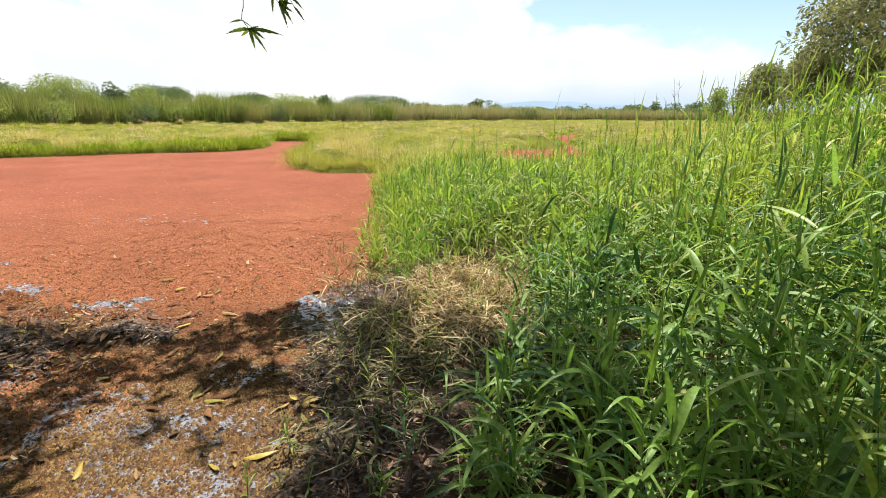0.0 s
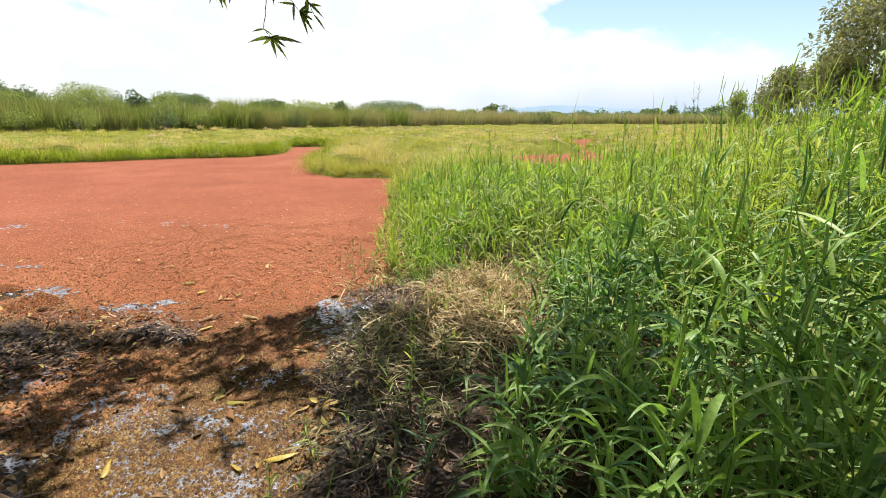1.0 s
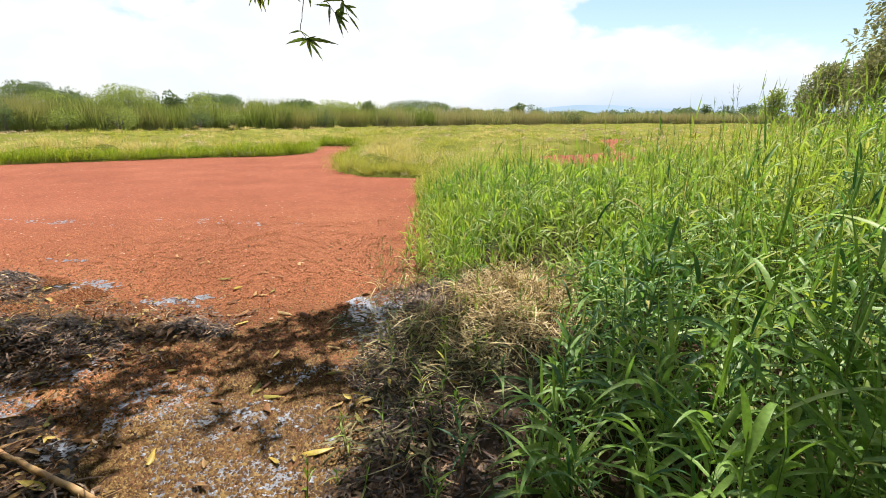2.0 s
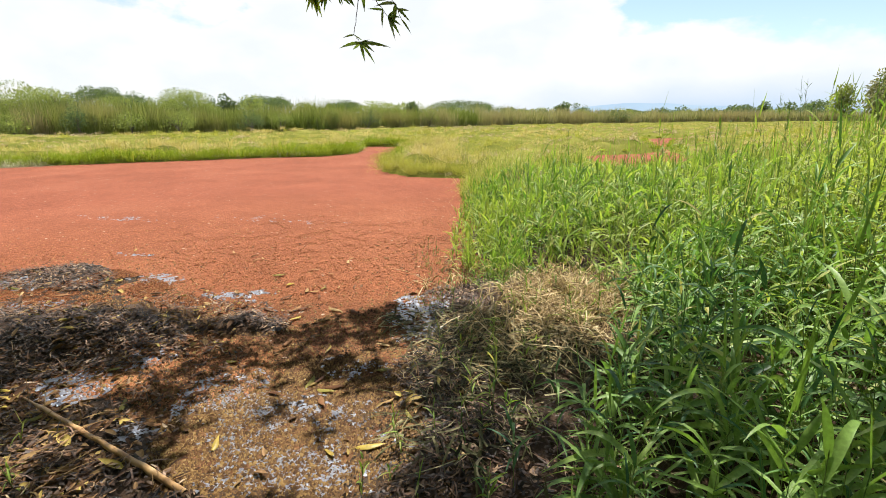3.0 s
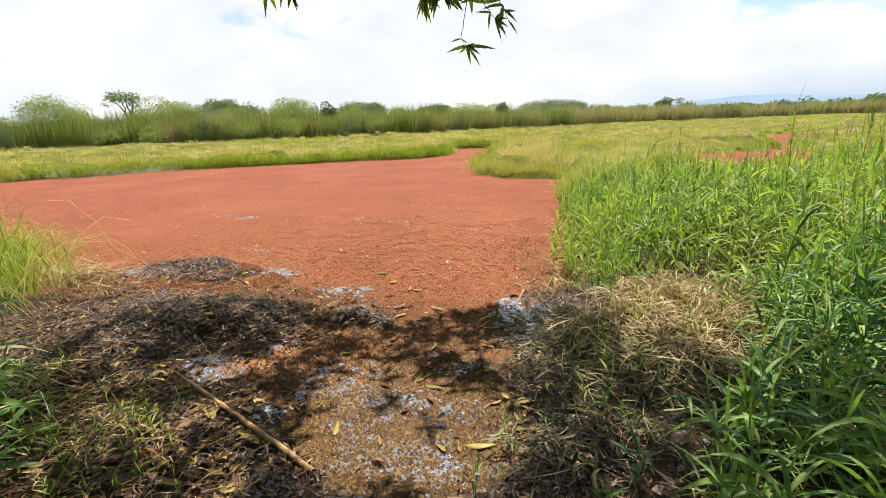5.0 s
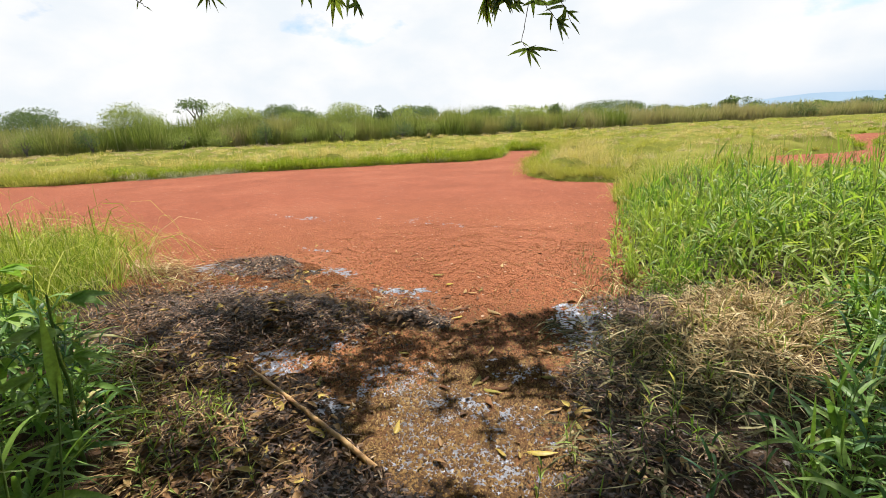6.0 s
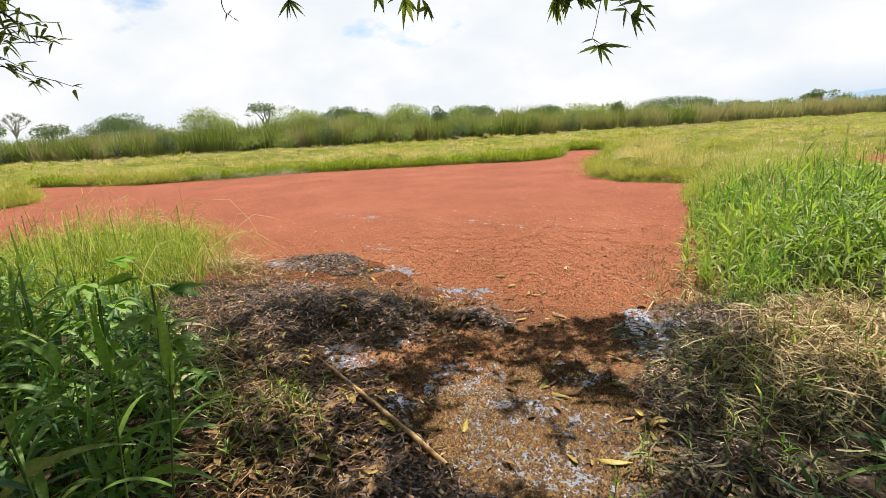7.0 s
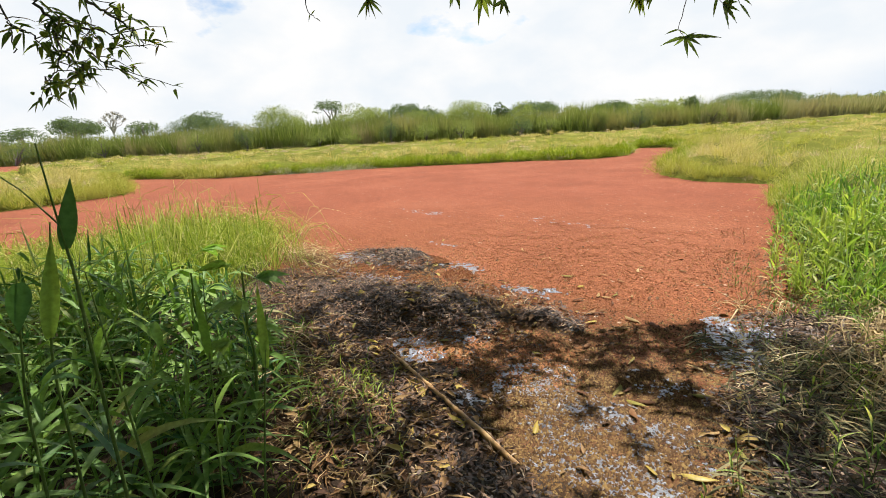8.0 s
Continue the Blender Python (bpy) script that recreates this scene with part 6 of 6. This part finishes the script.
# the low bough west of the landing: crooked branches with leaf tufts on short twigs
BOUGH = [((-4.6, -0.1, 3.4), (-4.35, 0.07, 2.54), (-4.38, 0.15, 2.41), (-4.37, 0.28, 2.37), (-4.34, 0.43, 2.36), (-4.33, 0.6, 2.27)), ((-4.38, 0.15, 2.41), (-4.40, 0.18, 2.24), (-4.43, 0.13, 2.11), (-4.44, 0.06, 2.06)),
         ((-4.5, 0.2, 3.4), (-4.32, 0.34, 2.53), (-4.32, 0.46, 2.46), (-4.31, 0.57, 2.37), (-4.3, 0.63, 2.26)), ((-4.55, -0.3, 3.4), (-4.40, -0.05, 2.42), (-4.40, -0.04, 2.34), (-4.42, -0.05, 2.2)), ((-4.40, 0.18, 2.24), (-4.42, 0.25, 2.14), (-4.42, 0.30, 2.07)),
         ((-4.39, 0.18, 2.32), (-4.38, 0.30, 2.25), (-4.38, 0.38, 2.16), (-4.38, 0.42, 2.12)), ((-4.40, -0.04, 2.36), (-4.40, 0.05, 2.31), (-4.40, 0.1, 2.22))]
for j, pts in enumerate(BOUGH):
    rng = np.random.default_rng(430 + j)
    p = np.array(pts, float)
    s = np.linspace(0, len(p) - 1, 7 * (len(p) - 1))
    path = np.stack([np.interp(s, np.arange(len(p)), p[:, k]) for k in range(3)], 1) + rng.normal(0, 0.006, (len(s), 3))
    r0 = 0.013 if j in (0, 2) else 0.007
    branch = part("sprig", mesh_from("sprig", *tube(path, np.linspace(r0, 0.003, len(path)), 6), M_BARK), shade_tree, "crooked low bough with leaf tufts")
    low_part = np.nonzero(path[:, 2] < (2.6 if j > 0 else 2.42))[0]
    hp = Heap()
    for k in range((13, 9, 12, 3, 8, 12, 3)[j]):
        q = path[rng.choice(low_part)]
        e = q + np.array([rng.normal(0, 0.1), rng.normal(0.01, 0.12), rng.normal(-0.04, 0.08)])
        part("twig", mesh_from("twig", *tube(bent(q, e, 0.012, 5, 0.006, j * 20 + k), np.linspace(0.0035, 0.0018, 5), 4), M_BARK), branch)
        m = int(rng.integers(4, 10)) if rng.random() < 0.8 else 0
        L = rng.uniform(0.045, 0.11, m)
        hp.add(*ribbons(e + (q - e) * (rng.random(m) ** 2 * 0.6)[:, None] + rng.normal(0, 0.01, (m, 3)), dirs(rng.random(m) * 6.28, np.radians(rng.normal(-8, 36, m))), L, L * rng.uniform(0.3, 0.44, m), rng.uniform(0, 0.5, m), 5, 0.4, "leaf"))
    part("leaves", hp.mesh("leaves", M_BOUGH), branch)

# ---- single plants on the west side ----
def lone_shoot(stem, twigs, held, blades, seed, mat):
    """A tall bare shoot: bent dark stem, thin side twigs, blades held up (from, to, width, bow) and arching ones (height share, bearing, length)."""
    stem = np.array(stem, float)
    thing = new("tall_grass_shoot")
    tagged(thing, "tall lone grass shoot with a few broad upright blades", "grass", group="tall lone shoots")
    thing.location = stem[0]
    t = np.linspace(0, len(stem) - 1, 12)
    path = np.stack([np.interp(t, np.arange(len(stem)), stem[:, k]) for k in range(3)], 1) - stem[0]
    part("stem", mesh_from("stem", *tube(path, np.linspace(0.006, 0.0018, 12), 6), M_STALK), thing)
    for p, q in twigs:
        part("twig", mesh_from("twig", *tube(bent(np.array(p) - stem[0], np.array(q) - stem[0], 0.01, 6, 0.002, seed), np.linspace(0.0026, 0.0012, 6), 5), M_STALK), thing)
    for p, q, width, bow in held:
        p, q = np.array(p) - stem[0], np.array(q) - stem[0]
        far = float(np.linalg.norm(q - p))
        d = q - p + np.array([0, 0, bow * far])
        L = float(np.linalg.norm(d))
        v, f = ribbons(p[None], d[None] / L, L, width, bow * far / L, 10, 0.25, "leaf", np.array([[0.25, 1.0, -0.2 if bow else 0.1]]) if bow < 0.5 else None)
        part("leaf", mesh_from("leaf", v, f, mat), thing)
    for share, bearing, length in blades:
        v, f = ribbons((path[-1] * share)[None], dirs(np.radians([bearing]), np.radians([52])), length, 0.028, 0.6, 9, 0.3, "lance")
        part("leaf", mesh_from("leaf", v, f, mat), thing)


lone_shoot([(-2.09, -0.2, 0.05), (-2.078, -0.19, 1.06), (-2.077, -0.184, 1.3), (-2.078, -0.19, 1.42), (-2.078, -0.196, 1.64)], [((-2.078, -0.192, 1.43), (-2.08, -0.29, 1.58))],
           [((-2.077, -0.187, 1.36), (-2.074, -0.144, 1.545), 0.046, 0.0)], ((0.5, 60, 0.34), (0.4, 200, 0.36), (0.6, 320, 0.3)), 231, M_SHOOT)
lone_shoot([(-2.2, -0.1, 0.05), (-2.21, -0.13, 0.8), (-2.225, -0.15, 1.26)], [], [((-2.225, -0.15, 1.24), (-2.207, 0.01, 1.28), 0.034, 1.0)], ((0.6, 100, 0.34), (0.45, 250, 0.36)), 233, M_SHOOT)
lone_shoot([(-2.26, -0.3, 0.05), (-2.235, -0.28, 1.0), (-2.232, -0.2, 1.42)], [], [((-2.23, -0.268, 1.08), (-2.228, -0.206, 1.38), 0.05, 0.0)], ((0.5, 30, 0.36), (0.62, 170, 0.34)), 234, M_WEED)
lone_shoot([(-2.27, -0.4, 0.05), (-2.25, -0.36, 0.9), (-2.23, -0.304, 1.27)], [], [((-2.228, -0.304, 1.262), (-2.228, -0.33, 1.12), 0.062, 0.0)], ((0.7, 40, 0.3), (0.5, 280, 0.34)), 236, M_SHOOT)
lone_shoot([(-1.95, 0.12, 0.05), (-1.965, 0.2, 0.6), (-1.98, 0.28, 1.06)], [], [((-1.972, 0.25, 0.86), (-1.985, 0.265, 1.16), 0.032, 0.0)], ((0.62, 80, 0.3), (0.45, 250, 0.36)), 235, M_WEED)
lone_shoot([(-2.3, 0.1, 0.05), (-2.325, 0.15, 0.6), (-2.35, 0.2, 1.1)], [], [((-2.335, 0.172, 0.8), (-2.34, 0.165, 1.1), 0.032, 0.0)], ((0.85, 40, 0.2), (0.5, 120, 0.34)), 237, M_WEED)


def broad_weed(px, py, H, seed):
    """A weed with a stout stem and lobed hand-shaped leaves."""
    rng = np.random.default_rng(seed)
    thing = new("broadleaf_weed")
    tagged(thing, "young weed with lobed light green leaves on a dark stem", "plant")
    thing.location = (px, py, float(height(np.array([px]), np.array([py]))[0]) - 0.01)
    v, f = tube(bent((0, 0, 0), (0.03, 0.02, H), 0, 7, 0.008, seed), np.linspace(0.011, 0.005, 7), 7)
    part("stem", mesh_from("stem", v, f, M_STALK), thing)
    for j in range(7):
        s = 0.45 + 0.55 * j / 6
        a = j * 2.4 + seed
        out = np.array([math.cos(a), math.sin(a), 0.5])
        b = np.array([0.03 * s, 0.02 * s, H * s])
        e = b + out * rng.uniform(0.06, 0.12)
        hp = Heap()
        hp.add(*tube(bent(b, e, 0.01, 4, 0, 1), 0.0025, 4))
        m = 5
        fan = a + np.linspace(-1.15, 1.15, m)
        hp.add(*ribbons(np.tile(e, (m, 1)), dirs(fan, np.radians(rng.normal(2, 8, m))), np.array([0.08, 0.12, 0.15, 0.12, 0.08]) * rng.uniform(0.9, 1.2), 0.07, rng.uniform(0.2, 0.45, m), 5, 0.2, "leaf"))
        part("leaf", hp.mesh("leaf", M_WEED), thing)


broad_weed(-2.95, 0.52, 0.92, 511)
broad_weed(-3.65, 0.45, 0.86, 515)
